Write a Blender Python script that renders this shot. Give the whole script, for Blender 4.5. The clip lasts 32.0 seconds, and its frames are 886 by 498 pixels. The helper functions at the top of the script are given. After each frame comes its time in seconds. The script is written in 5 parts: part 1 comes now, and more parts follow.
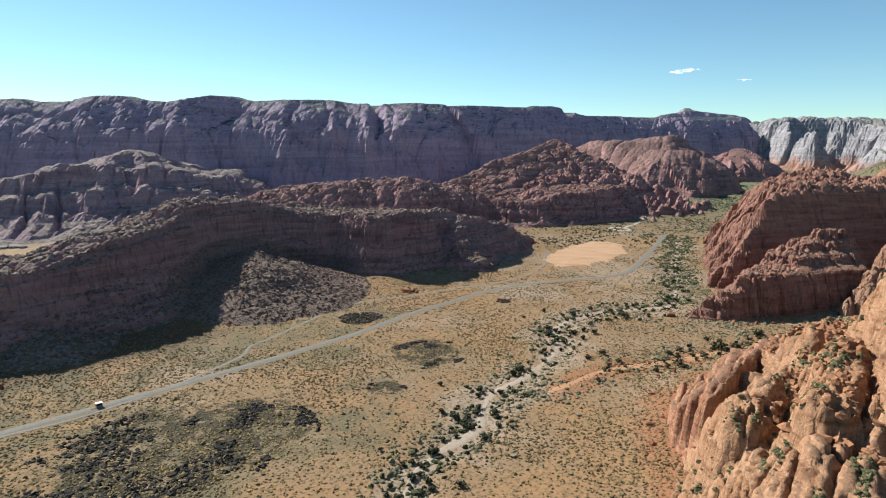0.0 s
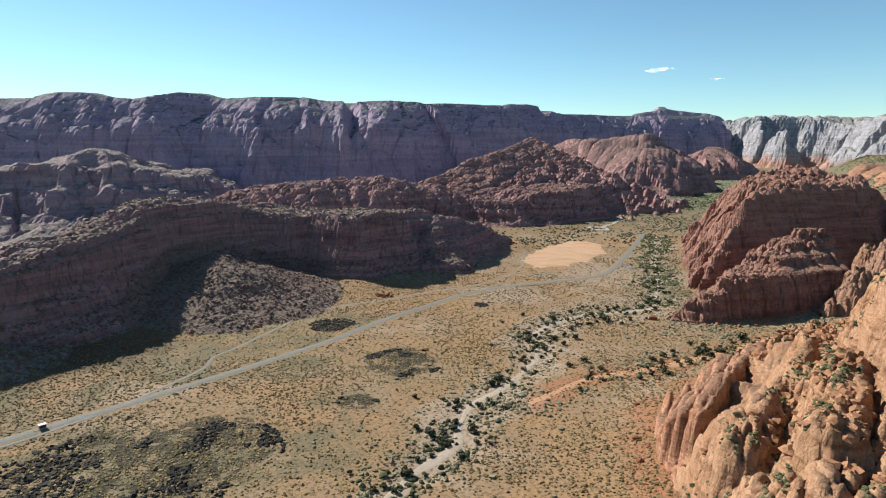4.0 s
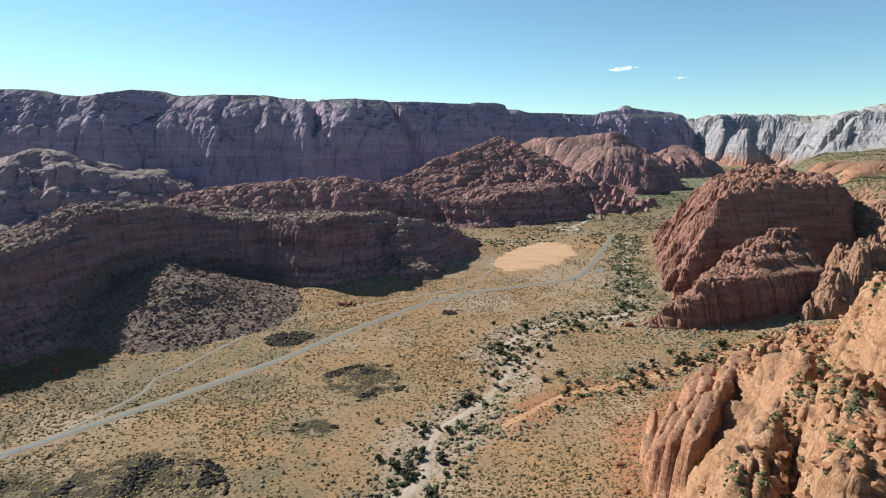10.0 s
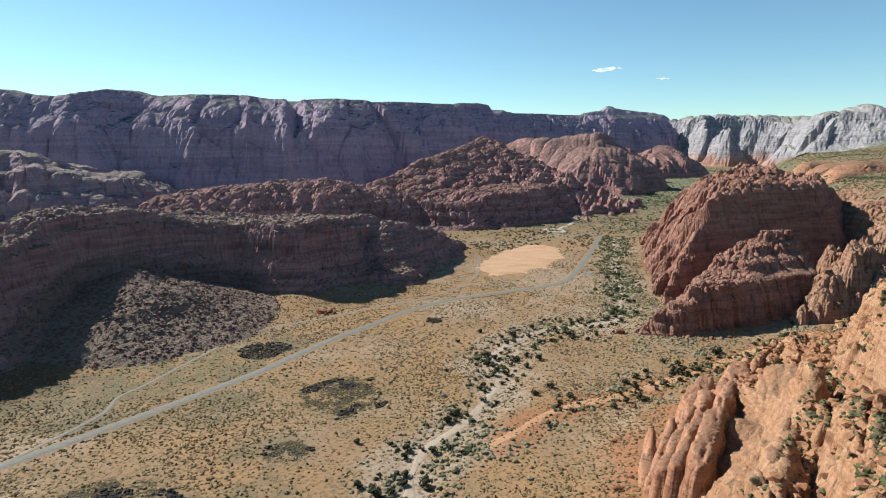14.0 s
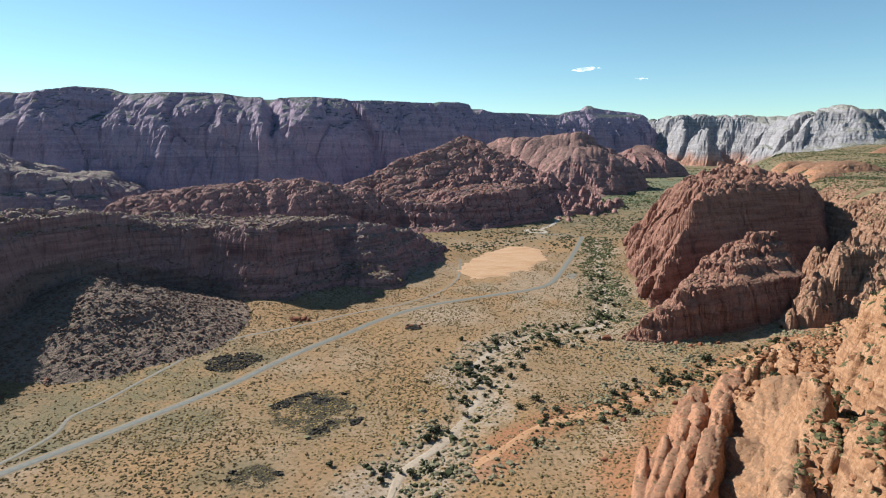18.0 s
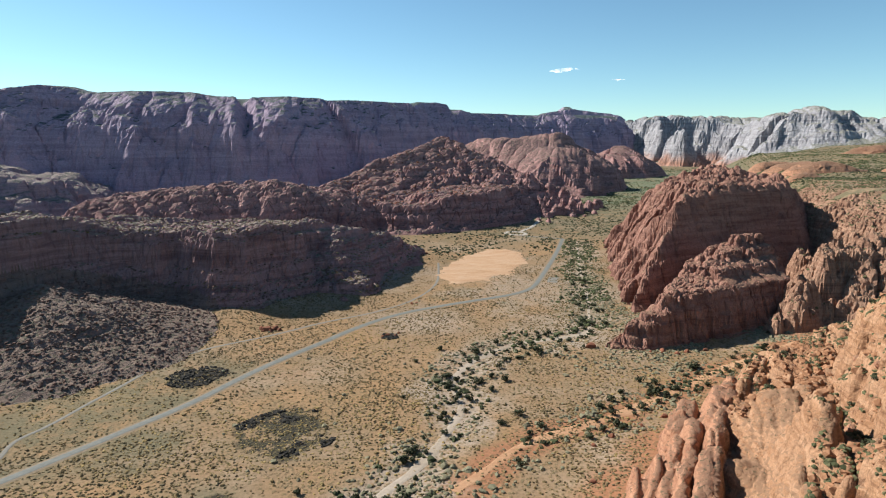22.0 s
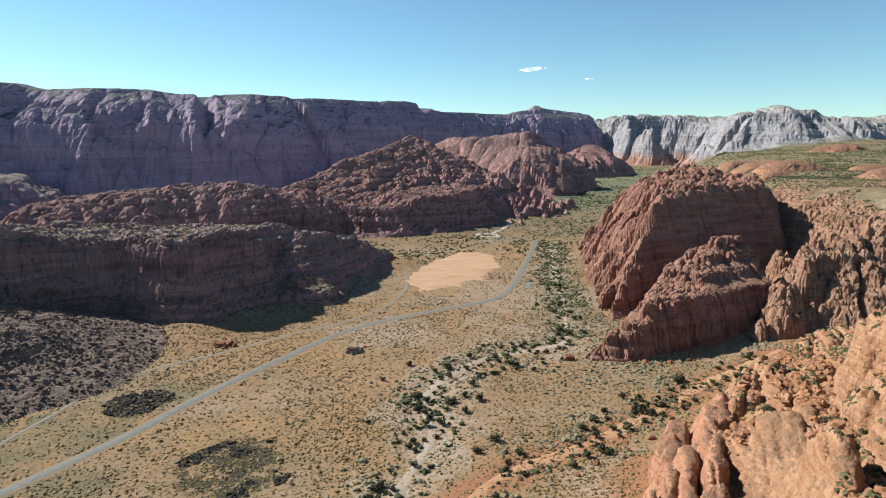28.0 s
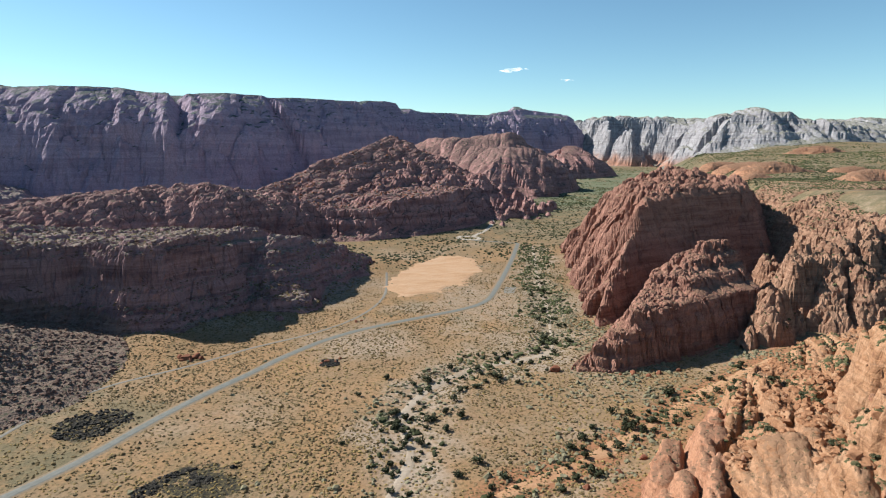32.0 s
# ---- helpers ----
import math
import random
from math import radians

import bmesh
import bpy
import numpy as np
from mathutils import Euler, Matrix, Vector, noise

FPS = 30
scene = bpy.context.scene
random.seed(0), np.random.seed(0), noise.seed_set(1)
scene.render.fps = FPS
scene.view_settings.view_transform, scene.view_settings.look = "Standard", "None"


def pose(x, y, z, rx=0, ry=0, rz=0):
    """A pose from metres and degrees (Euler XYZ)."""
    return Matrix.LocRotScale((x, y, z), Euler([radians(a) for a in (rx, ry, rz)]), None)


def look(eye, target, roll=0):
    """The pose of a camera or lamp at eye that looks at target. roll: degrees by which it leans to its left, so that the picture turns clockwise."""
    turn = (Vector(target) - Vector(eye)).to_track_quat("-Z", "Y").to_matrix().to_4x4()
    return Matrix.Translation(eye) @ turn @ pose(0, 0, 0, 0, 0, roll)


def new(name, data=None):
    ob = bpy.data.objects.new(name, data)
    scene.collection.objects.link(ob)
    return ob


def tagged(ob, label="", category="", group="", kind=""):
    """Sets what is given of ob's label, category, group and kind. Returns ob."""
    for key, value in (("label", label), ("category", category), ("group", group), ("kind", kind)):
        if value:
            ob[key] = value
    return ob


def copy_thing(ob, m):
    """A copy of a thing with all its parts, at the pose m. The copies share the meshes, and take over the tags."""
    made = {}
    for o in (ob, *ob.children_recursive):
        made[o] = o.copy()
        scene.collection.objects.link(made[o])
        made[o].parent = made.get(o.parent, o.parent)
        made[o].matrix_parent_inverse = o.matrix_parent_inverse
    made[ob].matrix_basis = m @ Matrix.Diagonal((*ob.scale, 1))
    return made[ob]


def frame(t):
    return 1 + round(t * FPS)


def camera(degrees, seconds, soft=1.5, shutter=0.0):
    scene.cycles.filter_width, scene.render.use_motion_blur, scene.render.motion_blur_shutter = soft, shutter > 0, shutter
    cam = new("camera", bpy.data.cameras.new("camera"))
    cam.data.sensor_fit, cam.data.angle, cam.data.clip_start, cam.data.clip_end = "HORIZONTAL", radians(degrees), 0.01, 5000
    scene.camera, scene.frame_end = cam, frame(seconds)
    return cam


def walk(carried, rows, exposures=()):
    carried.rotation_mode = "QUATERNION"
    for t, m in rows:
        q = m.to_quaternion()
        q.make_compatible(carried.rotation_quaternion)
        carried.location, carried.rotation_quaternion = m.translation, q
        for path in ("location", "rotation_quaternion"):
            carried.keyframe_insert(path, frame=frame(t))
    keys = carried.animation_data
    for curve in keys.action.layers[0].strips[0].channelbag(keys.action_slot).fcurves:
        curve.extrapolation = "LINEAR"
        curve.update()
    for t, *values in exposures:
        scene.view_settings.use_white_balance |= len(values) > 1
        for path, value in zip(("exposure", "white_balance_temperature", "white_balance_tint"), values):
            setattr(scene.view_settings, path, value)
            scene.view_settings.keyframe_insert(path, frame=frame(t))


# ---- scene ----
cam = camera(72.46, 32.0, soft=1.1)
# seconds, place in metres, pitch, lean, yaw
ROWS = [
    (0, 0.00, 0.00, 163.80, -9.817, -0.130, -0.000),
    (1, 0.60, 5.72, 163.78, -9.841, -0.090, -0.433),
    (2, 1.20, 11.45, 163.77, -9.871, -0.059, -1.191),
    (3, 1.81, 17.17, 163.75, -9.897, -0.074, -1.710),
    (3.5, 2.11, 20.03, 163.73, -9.928, -0.111, -1.930),
    (5.5, 3.35, 31.44, 163.64, -10.014, -0.072, -2.893),
    (6, 3.66, 34.29, 163.62, -10.011, -0.050, -3.212),
    (7, 4.29, 39.97, 163.58, -10.025, -0.041, -3.818),
    (8, 4.94, 45.65, 163.57, -10.041, -0.005, -4.282),
    (9, 5.61, 51.31, 163.58, -10.049, -0.000, -4.806),
    (10, 6.30, 56.95, 163.58, -10.056, 0.029, -5.232),
    (11, 7.00, 62.57, 163.56, -10.065, 0.045, -5.537),
    (12, 7.72, 68.19, 163.53, -10.046, 0.070, -5.939),
    (13, 8.46, 73.82, 163.49, -10.006, 0.067, -6.340),
    (14, 9.25, 79.45, 163.43, -9.992, 0.094, -6.705),
    (14.5, 9.68, 82.26, 163.40, -9.997, 0.059, -6.941),
    (16.5, 11.53, 93.44, 163.30, -10.044, 0.020, -7.989),
    (17, 12.02, 96.22, 163.27, -10.063, -0.024, -8.192),
    (18, 13.04, 101.74, 163.20, -10.044, 0.016, -8.548),
    (19, 14.13, 107.22, 163.13, -10.059, -0.029, -8.965),
    (20, 15.26, 112.66, 163.07, -10.027, -0.017, -9.402),
    (21, 16.45, 118.06, 163.01, -10.013, 0.004, -10.007),
    (22, 17.69, 123.44, 162.97, -9.980, -0.002, -10.551),
    (23, 18.96, 128.80, 162.96, -9.969, 0.045, -11.068),
    (24, 20.26, 134.17, 162.97, -10.021, 0.065, -11.528),
    (25, 21.59, 139.55, 163.01, -10.033, 0.088, -11.935),
    (25.5, 22.28, 142.23, 163.04, -10.039, 0.092, -12.126),
    (27.5, 25.12, 152.94, 163.19, -10.062, 0.050, -13.065),
    (28, 25.85, 155.63, 163.22, -10.061, 0.067, -13.330),
    (29, 27.36, 161.01, 163.29, -10.073, 0.044, -13.859),
    (30, 28.91, 166.39, 163.34, -10.060, -0.009, -14.347),
    (31, 30.50, 171.76, 163.37, -10.035, -0.074, -14.777),
    (32, 32.10, 177.11, 163.40, -10.007, -0.112, -15.139),
]
walk(cam, [(t, pose(x, y, z, 90 + pitch, lean, yaw)) for t, x, y, z, pitch, lean, yaw in ROWS])

# ---- world, sun, exposure ----
SUN_AZ, SUN_EL = -51.0, 38.5     # degrees left of the first heading, degrees up
sun_dir = Vector((math.sin(radians(SUN_AZ)) * math.cos(radians(SUN_EL)), math.cos(radians(SUN_AZ)) * math.cos(radians(SUN_EL)), math.sin(radians(SUN_EL))))
world = bpy.data.worlds.new("world")
scene.world = world
world.use_nodes = True
wn, wl = world.node_tree.nodes, world.node_tree.links
sky = wn.new("ShaderNodeTexSky")
sky.sky_type = "NISHITA"
sky.sun_disc = False
sky.sun_elevation = radians(SUN_EL)
sky.sun_rotation = radians(SUN_AZ)
sky.altitude, sky.air_density, sky.dust_density, sky.ozone_density = 1000, 0.9, 0.1, 1.6
tint = wn.new("ShaderNodeMix")
tint.data_type, tint.blend_type = "RGBA", "MULTIPLY"
tint.inputs[0].default_value = 1.0
tint.inputs[7].default_value = (0.85, 1.09, 1.06, 1)
wl.new(sky.outputs[0], tint.inputs[6])
wl.new(tint.outputs[2], wn["Background"].inputs[0])
wn["Background"].inputs[1].default_value = 0.068
sun = new("sun", bpy.data.lights.new("sun", "SUN"))
sun.data.energy, sun.data.angle, sun.data.color = 5.0, radians(0.53), (1.0, 0.96, 0.88)
sun.matrix_world = look(sun_dir * 3000, (0, 0, 0))
scene.view_settings.exposure = 0.91

# ---- numeric noise on arrays ----
_rs = np.random.RandomState(7)
PERM = np.concatenate([_rs.permutation(256)] * 2)
LAT = _rs.uniform(-1, 1, 256)
JIT = _rs.uniform(0, 1, (256, 3))


def _hash(ix, iy, iz):
    return PERM[(PERM[(PERM[ix & 255] + iy) & 255] + iz) & 255]


def vnoise(x, y, z):
    """Smooth lattice noise, -1 to 1."""
    ix, iy, iz = np.floor(x).astype(np.int64), np.floor(y).astype(np.int64), np.floor(z).astype(np.int64)
    fx, fy, fz = x - ix, y - iy, z - iz
    fx, fy, fz = (f * f * f * (f * (f * 6 - 15) + 10) for f in (fx, fy, fz))
    out = 0
    for dx in (0, 1):
        for dy in (0, 1):
            for dz in (0, 1):
                out = out + LAT[_hash(ix + dx, iy + dy, iz + dz)] * (fx if dx else 1 - fx) * (fy if dy else 1 - fy) * (fz if dz else 1 - fz)
    return out


def fbm(x, y, z=0.0, octaves=4, seed=0, gain=0.5):
    z = np.zeros_like(x) + z
    out, amp, total = 0, 1.0, 0
    for k in range(octaves):
        out = out + amp * vnoise(x + 17.3 * seed + 5.1 * k, y - 9.7 * seed + 3.3 * k, z + 4.9 * seed)
        total += amp
        amp *= gain
        x, y, z = x * 2.03, y * 2.03, z * 2.03
    return out / total


def ridged(x, y, z=0.0, octaves=3, seed=0):
    z = np.zeros_like(x) + z
    out, amp, total = 0, 1.0, 0
    for k in range(octaves):
        out = out + amp * (1 - 2 * np.abs(vnoise(x + 11.3 * seed + 7.1 * k, y + 6.7 * seed, z - 3.9 * seed)))
        total += amp
        amp *= 0.5
        x, y, z = x * 2.1, y * 2.1, z * 2.1
    return out / total


def cells(x, y, z):
    """Distance to the nearest and second nearest scattered point of a unit lattice."""
    ix, iy, iz = np.floor(x).astype(np.int64), np.floor(y).astype(np.int64), np.floor(z).astype(np.int64)
    f1, f2 = np.full(x.shape, 9.0), np.full(x.shape, 9.0)
    for dx in (-1, 0, 1):
        for dy in (-1, 0, 1):
            for dz in (-1, 0, 1):
                j = JIT[_hash(ix + dx, iy + dy, iz + dz)]
                d = (ix + dx + j[..., 0] - x) ** 2 + (iy + dy + j[..., 1] - y) ** 2 + (iz + dz + j[..., 2] - z) ** 2
                f2 = np.minimum(f2, np.maximum(f1, d))
                f1 = np.minimum(f1, d)
    return np.sqrt(f1), np.sqrt(f2)


def smooth(a, b, x):
    t = np.clip((x - a) / (b - a), 0, 1)
    return t * t * (3 - 2 * t)


def inside_distance(x, y, poly):
    """Signed distance to a closed outline (inside positive) and the length along it of the nearest point."""
    px, py = np.array([p[0] for p in poly], float), np.array([p[1] for p in poly], float)
    best, along, inside, run = np.full(x.shape, 1e18), np.zeros(x.shape), np.zeros(x.shape, bool), 0.0
    for k in range(len(px)):
        ax, ay, bx, by = px[k], py[k], px[(k + 1) % len(px)], py[(k + 1) % len(px)]
        ex, ey = bx - ax, by - ay
        le = math.hypot(ex, ey)
        t = np.clip(((x - ax) * ex + (y - ay) * ey) / (le * le), 0, 1)
        d = (x - ax - t * ex) ** 2 + (y - ay - t * ey) ** 2
        m = d < best
        best = np.where(m, d, best)
        along = np.where(m, run + t * le, along)
        if ey != 0:
            cross = ((ay > y) != (by > y)) & (x < ex * (y - ay) / ey + ax)
            inside ^= cross
        run += le
    return np.where(inside, 1, -1) * np.sqrt(best), along


def blend(x, y, controls, power=3.0):
    """Heights and widths carried over from a few control places, by inverse distance."""
    ws, out = 0, 0
    for c in controls:
        w = 1.0 / ((x - c[0]) ** 2 + (y - c[1]) ** 2 + 60.0) ** (power / 2)
        ws = ws + w
        out = out + w[..., None] * np.array(c[2:], float)
    return out / ws[..., None]


def path_distance(x, y, pts):
    best, along, run = np.full(x.shape, 1e18), np.zeros(x.shape), 0.0
    for (ax, ay), (bx, by) in zip(pts[:-1], pts[1:]):
        ex, ey = bx - ax, by - ay
        le = math.hypot(ex, ey)
        t = np.clip(((x - ax) * ex + (y - ay) * ey) / (le * le), 0, 1)
        d = (x - ax - t * ex) ** 2 + (y - ay - t * ey) ** 2
        m = d < best
        best, along = np.where(m, d, best), np.where(m, run + t * le, along)
        run += le
    return np.sqrt(best), along


def mesh_of(name, verts, faces, material, smooth_faces=False):
    """A mesh from arrays: faces is an (n, 3) or (n, 4) array."""
    me = bpy.data.meshes.new(name)
    k = faces.shape[1]
    me.vertices.add(len(verts))
    me.vertices.foreach_set("co", np.ascontiguousarray(verts, np.float32).ravel())
    me.loops.add(faces.size)
    me.loops.foreach_set("vertex_index", np.ascontiguousarray(faces, np.int32).ravel())
    me.polygons.add(len(faces))
    me.polygons.foreach_set("loop_start", np.arange(0, faces.size, k, dtype=np.int32))
    me.polygons.foreach_set("use_smooth", np.full(len(faces), smooth_faces))
    me.update(calc_edges=True)
    me.materials.append(material)
    return me


def grid_faces(ny, nx, keep):
    i = np.arange(ny * nx).reshape(ny, nx)
    q = np.stack([i[:-1, :-1], i[:-1, 1:], i[1:, 1:], i[1:, :-1]], -1).reshape(-1, 4)
    k = (keep[:-1, :-1] | keep[:-1, 1:] | keep[1:, 1:] | keep[1:, :-1]).ravel()
    q = q[k]
    used = np.unique(q)
    remap = np.zeros(ny * nx, np.int64)
    remap[used] = np.arange(len(used))
    return used, remap[q]

# ---- materials ----
class Nodes:
    """Short hand for a node tree."""

    def __init__(self, name, rough=0.9):
        self.mat = bpy.data.materials.new(name)
        self.mat.use_nodes = True
        self.t = self.mat.node_tree
        self.bsdf = self.t.nodes["Principled BSDF"]
        self.bsdf.inputs["Roughness"].default_value = rough
        self.bsdf.inputs["Specular IOR Level"].default_value = 0.15
        self.geo = self.t.nodes.new("ShaderNodeNewGeometry")

    def link(self, a, b):
        self.t.links.new(a, b)

    def scaled(self, sx, sy, sz):
        n = self.t.nodes.new("ShaderNodeVectorMath")
        n.operation = "MULTIPLY"
        self.link(self.geo.outputs["Position"], n.inputs[0])
        n.inputs[1].default_value = (sx, sy, sz)
        return n.outputs[0]

    def noise(self, scale, detail=4.0, rough=0.6, vec=None, distort=0.0):
        n = self.t.nodes.new("ShaderNodeTexNoise")
        n.inputs["Scale"].default_value, n.inputs["Detail"].default_value = scale, detail
        n.inputs["Roughness"].default_value, n.inputs["Distortion"].default_value = rough, distort
        self.link(vec or self.geo.outputs["Position"], n.inputs["Vector"])
        return n.outputs[0]

    def cell(self, scale, feature="F1", vec=None):
        n = self.t.nodes.new("ShaderNodeTexVoronoi")
        n.feature = feature
        n.inputs["Scale"].default_value = scale
        self.link(vec or self.geo.outputs["Position"], n.inputs["Vector"])
        return n

    def ramp(self, fac, *stops):
        n = self.t.nodes.new("ShaderNodeValToRGB")
        e = n.color_ramp.elements
        while len(e) < len(stops):
            e.new(0.5)
        for el, (p, c) in zip(e, stops):
            el.position, el.color = p, (*c, 1) if len(c) == 3 else c
        self.link(fac, n.inputs[0])
        return n.outputs[0]

    def band(self, fac, a, b, lo=0.0, hi=1.0):
        n = self.t.nodes.new("ShaderNodeMapRange")
        n.interpolation_type = "SMOOTHSTEP"
        for k, v in zip(("From Min", "From Max", "To Min", "To Max"), (a, b, lo, hi)):
            n.inputs[k].default_value = v
        self.link(fac, n.inputs[0])
        return n.outputs[0]

    def mix(self, fac, a, b, kind="MIX"):
        n = self.t.nodes.new("ShaderNodeMix")
        n.data_type, n.blend_type = "RGBA", kind
        for sock, v in ((n.inputs[0], fac), (n.inputs[6], a), (n.inputs[7], b)):
            if isinstance(v, (int, float)):
                sock.default_value = v
            elif isinstance(v, tuple):
                sock.default_value = (*v, 1)
            else:
                self.link(v, sock)
        return n.outputs[2]

    def math(self, op, a, b=None):
        n = self.t.nodes.new("ShaderNodeMath")
        n.operation = op
        for sock, v in zip(n.inputs, (a, b)):
            if isinstance(v, (int, float)):
                sock.default_value = v
            elif v is not None:
                self.link(v, sock)
        return n.outputs[0]

    def up(self):
        n = self.t.nodes.new("ShaderNodeSeparateXYZ")
        self.link(self.geo.outputs["True Normal"], n.inputs[0])
        return n.outputs[2]

    def attribute(self, name):
        n = self.t.nodes.new("ShaderNodeAttribute")
        n.attribute_name = name
        return n.outputs["Fac"]

    def bump(self, height, distance, strength=1.0):
        n = self.t.nodes.new("ShaderNodeBump")
        n.inputs["Strength"].default_value, n.inputs["Distance"].default_value = strength, distance
        self.link(height, n.inputs["Height"])
        self.link(n.outputs[0], self.bsdf.inputs["Normal"])

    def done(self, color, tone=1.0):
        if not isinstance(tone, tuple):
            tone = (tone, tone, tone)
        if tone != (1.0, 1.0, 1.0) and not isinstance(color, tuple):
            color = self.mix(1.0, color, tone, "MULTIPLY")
        if isinstance(color, tuple):
            self.bsdf.inputs["Base Color"].default_value = (*color, 1)
        else:
            self.link(color, self.bsdf.inputs["Base Color"])
        return self.mat


def rock_material(name, dark, mid, light, soil, scrub, size=1.0, scrub_amount=0.5, pale=0.0, seams=0.65, tone=(0.95, 1.0, 1.09)):
    """Layered sandstone: beds, varnish streaks, joints, soil and scrub on the ledges; the default tone adds haze blue.
    """
    n = Nodes(name, 0.92)
    beds = n.noise(1.0, 5, 0.65, n.scaled(0.012 / size, 0.012 / size, 0.22 / size), 0.6)
    col = n.ramp(beds, (0.30, dark), (0.48, mid), (0.62, light), (0.75, mid))
    blotch = n.noise(0.035 / size, 5, 0.6)
    col = n.mix(n.band(blotch, 0.42, 0.66, 0, 0.55), col, light)
    streak = n.noise(1.0, 4, 0.6, n.scaled(0.3 / size, 0.3 / size, 0.025 / size))
    col = n.mix(n.band(streak, 0.52, 0.70, 0, 0.42), col, tuple(v * 0.55 for v in dark))
    grain = n.noise(1.1 / size, 6, 0.7)
    col = n.mix(0.35, col, n.ramp(grain, (0.3, (0.25, 0.25, 0.25)), (0.7, (0.9, 0.9, 0.9))), "OVERLAY")
    if pale:
        sep = n.t.nodes.new("ShaderNodeSeparateXYZ")
        n.link(n.geo.outputs["Position"], sep.inputs[0])
        high = n.math("ADD", sep.outputs[2], n.math("MULTIPLY", blotch, 120.0))
        col = n.mix(n.band(high, pale, pale + 70), n.mix(0.85, col, (0.36, 0.17, 0.10)), col)
    joint = n.cell(0.11 / size, "DISTANCE_TO_EDGE", n.scaled(1, 1, 0.35))
    fine_joint = n.cell(0.38 / size, "DISTANCE_TO_EDGE", n.scaled(1, 1, 0.6))
    seam = n.math("MULTIPLY", n.band(joint.outputs["Distance"], 0.0, 0.05, seams, 0), n.band(n.noise(0.06 / size, 3), 0.4, 0.55))
    col = n.mix(seam, col, tuple(v * 0.3 for v in dark))
    pits = n.noise(0.45 / size, 5, 0.75)
    col = n.mix(n.band(pits, 0.56, 0.68, 0, 0.38), col, tuple(v * 0.6 for v in dark))
    up = n.math("ADD", n.up(), n.math("MULTIPLY", n.math("SUBTRACT", n.noise(0.2 / size, 4), 0.5), 0.5))
    ledge = n.band(up, 0.72, 0.92)
    clump = n.noise(0.28 / size, 3, 0.7)
    top = n.mix(n.band(clump, 0.62 - 0.22 * scrub_amount, 0.70 - 0.2 * scrub_amount), soil, scrub)
    col = n.mix(ledge, col, top)
    crack = n.cell(0.16 / size, "DISTANCE_TO_EDGE", n.scaled(1, 1, 0.45))
    rough = n.noise(0.5 / size, 8, 0.7)
    h = n.math("ADD", n.math("MULTIPLY", rough, 1.6), n.math("MULTIPLY", n.band(crack.outputs["Distance"], 0.0, 0.12), 0.35))
    h = n.math("ADD", h, n.math("MULTIPLY", beds, 1.2))
    h = n.math("ADD", h, n.math("MULTIPLY", n.band(fine_joint.outputs["Distance"], 0.0, 0.1), 0.12))
    n.bump(h, 0.75 * size, 0.9)
    return n.done(col, tone)


RED_D, RED_M, RED_L = (0.165, 0.075, 0.052), (0.285, 0.135, 0.092), (0.37, 0.19, 0.13)
# tone lifts and blues the mesa colour for the haze over its shade
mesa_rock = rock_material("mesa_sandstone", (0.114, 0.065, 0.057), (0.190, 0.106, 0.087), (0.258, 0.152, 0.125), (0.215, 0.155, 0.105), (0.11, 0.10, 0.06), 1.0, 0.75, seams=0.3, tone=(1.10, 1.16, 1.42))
# distance haze is put into this blue-purple base colour and tone
hazed_wall_rock = rock_material("hazed_wall_sandstone", (0.20, 0.145, 0.165), (0.27, 0.19, 0.21), (0.33, 0.235, 0.25), (0.105, 0.10, 0.085), (0.055, 0.068, 0.055), 3.0, 1.0, 0.0, 0.15, tone=(1.0, 1.10, 1.32))
fan_rock = rock_material("brown_talus", (0.11, 0.068, 0.056), (0.175, 0.11, 0.088), (0.225, 0.145, 0.115), (0.19, 0.13, 0.095), (0.09, 0.08, 0.05), 0.8, 0.5, seams=0.2)
# the blue tone puts haze into the butte's colour
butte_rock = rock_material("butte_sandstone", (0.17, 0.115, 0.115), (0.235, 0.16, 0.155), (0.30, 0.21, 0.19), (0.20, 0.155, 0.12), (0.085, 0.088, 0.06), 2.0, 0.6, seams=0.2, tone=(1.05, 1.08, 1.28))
hill_rock = rock_material("hill_sandstone", (0.163, 0.081, 0.067), (0.275, 0.141, 0.113), (0.353, 0.202, 0.163), (0.21, 0.115, 0.09), (0.057, 0.055, 0.035), 1.7, 0.5, tone=(0.92, 0.97, 1.12))
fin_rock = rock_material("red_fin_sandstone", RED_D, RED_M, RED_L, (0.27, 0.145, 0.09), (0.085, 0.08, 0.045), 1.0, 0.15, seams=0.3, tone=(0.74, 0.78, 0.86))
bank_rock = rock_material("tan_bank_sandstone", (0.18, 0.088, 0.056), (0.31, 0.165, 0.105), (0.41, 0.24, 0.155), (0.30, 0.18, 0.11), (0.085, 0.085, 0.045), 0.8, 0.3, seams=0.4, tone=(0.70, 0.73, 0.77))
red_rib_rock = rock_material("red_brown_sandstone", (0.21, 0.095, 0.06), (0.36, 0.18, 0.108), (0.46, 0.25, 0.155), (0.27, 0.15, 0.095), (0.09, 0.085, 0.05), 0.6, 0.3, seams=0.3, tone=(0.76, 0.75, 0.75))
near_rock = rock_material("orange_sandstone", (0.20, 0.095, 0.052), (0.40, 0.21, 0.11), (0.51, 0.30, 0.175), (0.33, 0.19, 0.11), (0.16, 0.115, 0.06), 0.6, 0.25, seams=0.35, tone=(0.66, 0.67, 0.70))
white_rock = rock_material("white_sandstone", (0.165, 0.150, 0.150), (0.232, 0.214, 0.210), (0.300, 0.280, 0.268), (0.219, 0.201, 0.164), (0.091, 0.098, 0.067), 3.0, 0.5, 105.0)


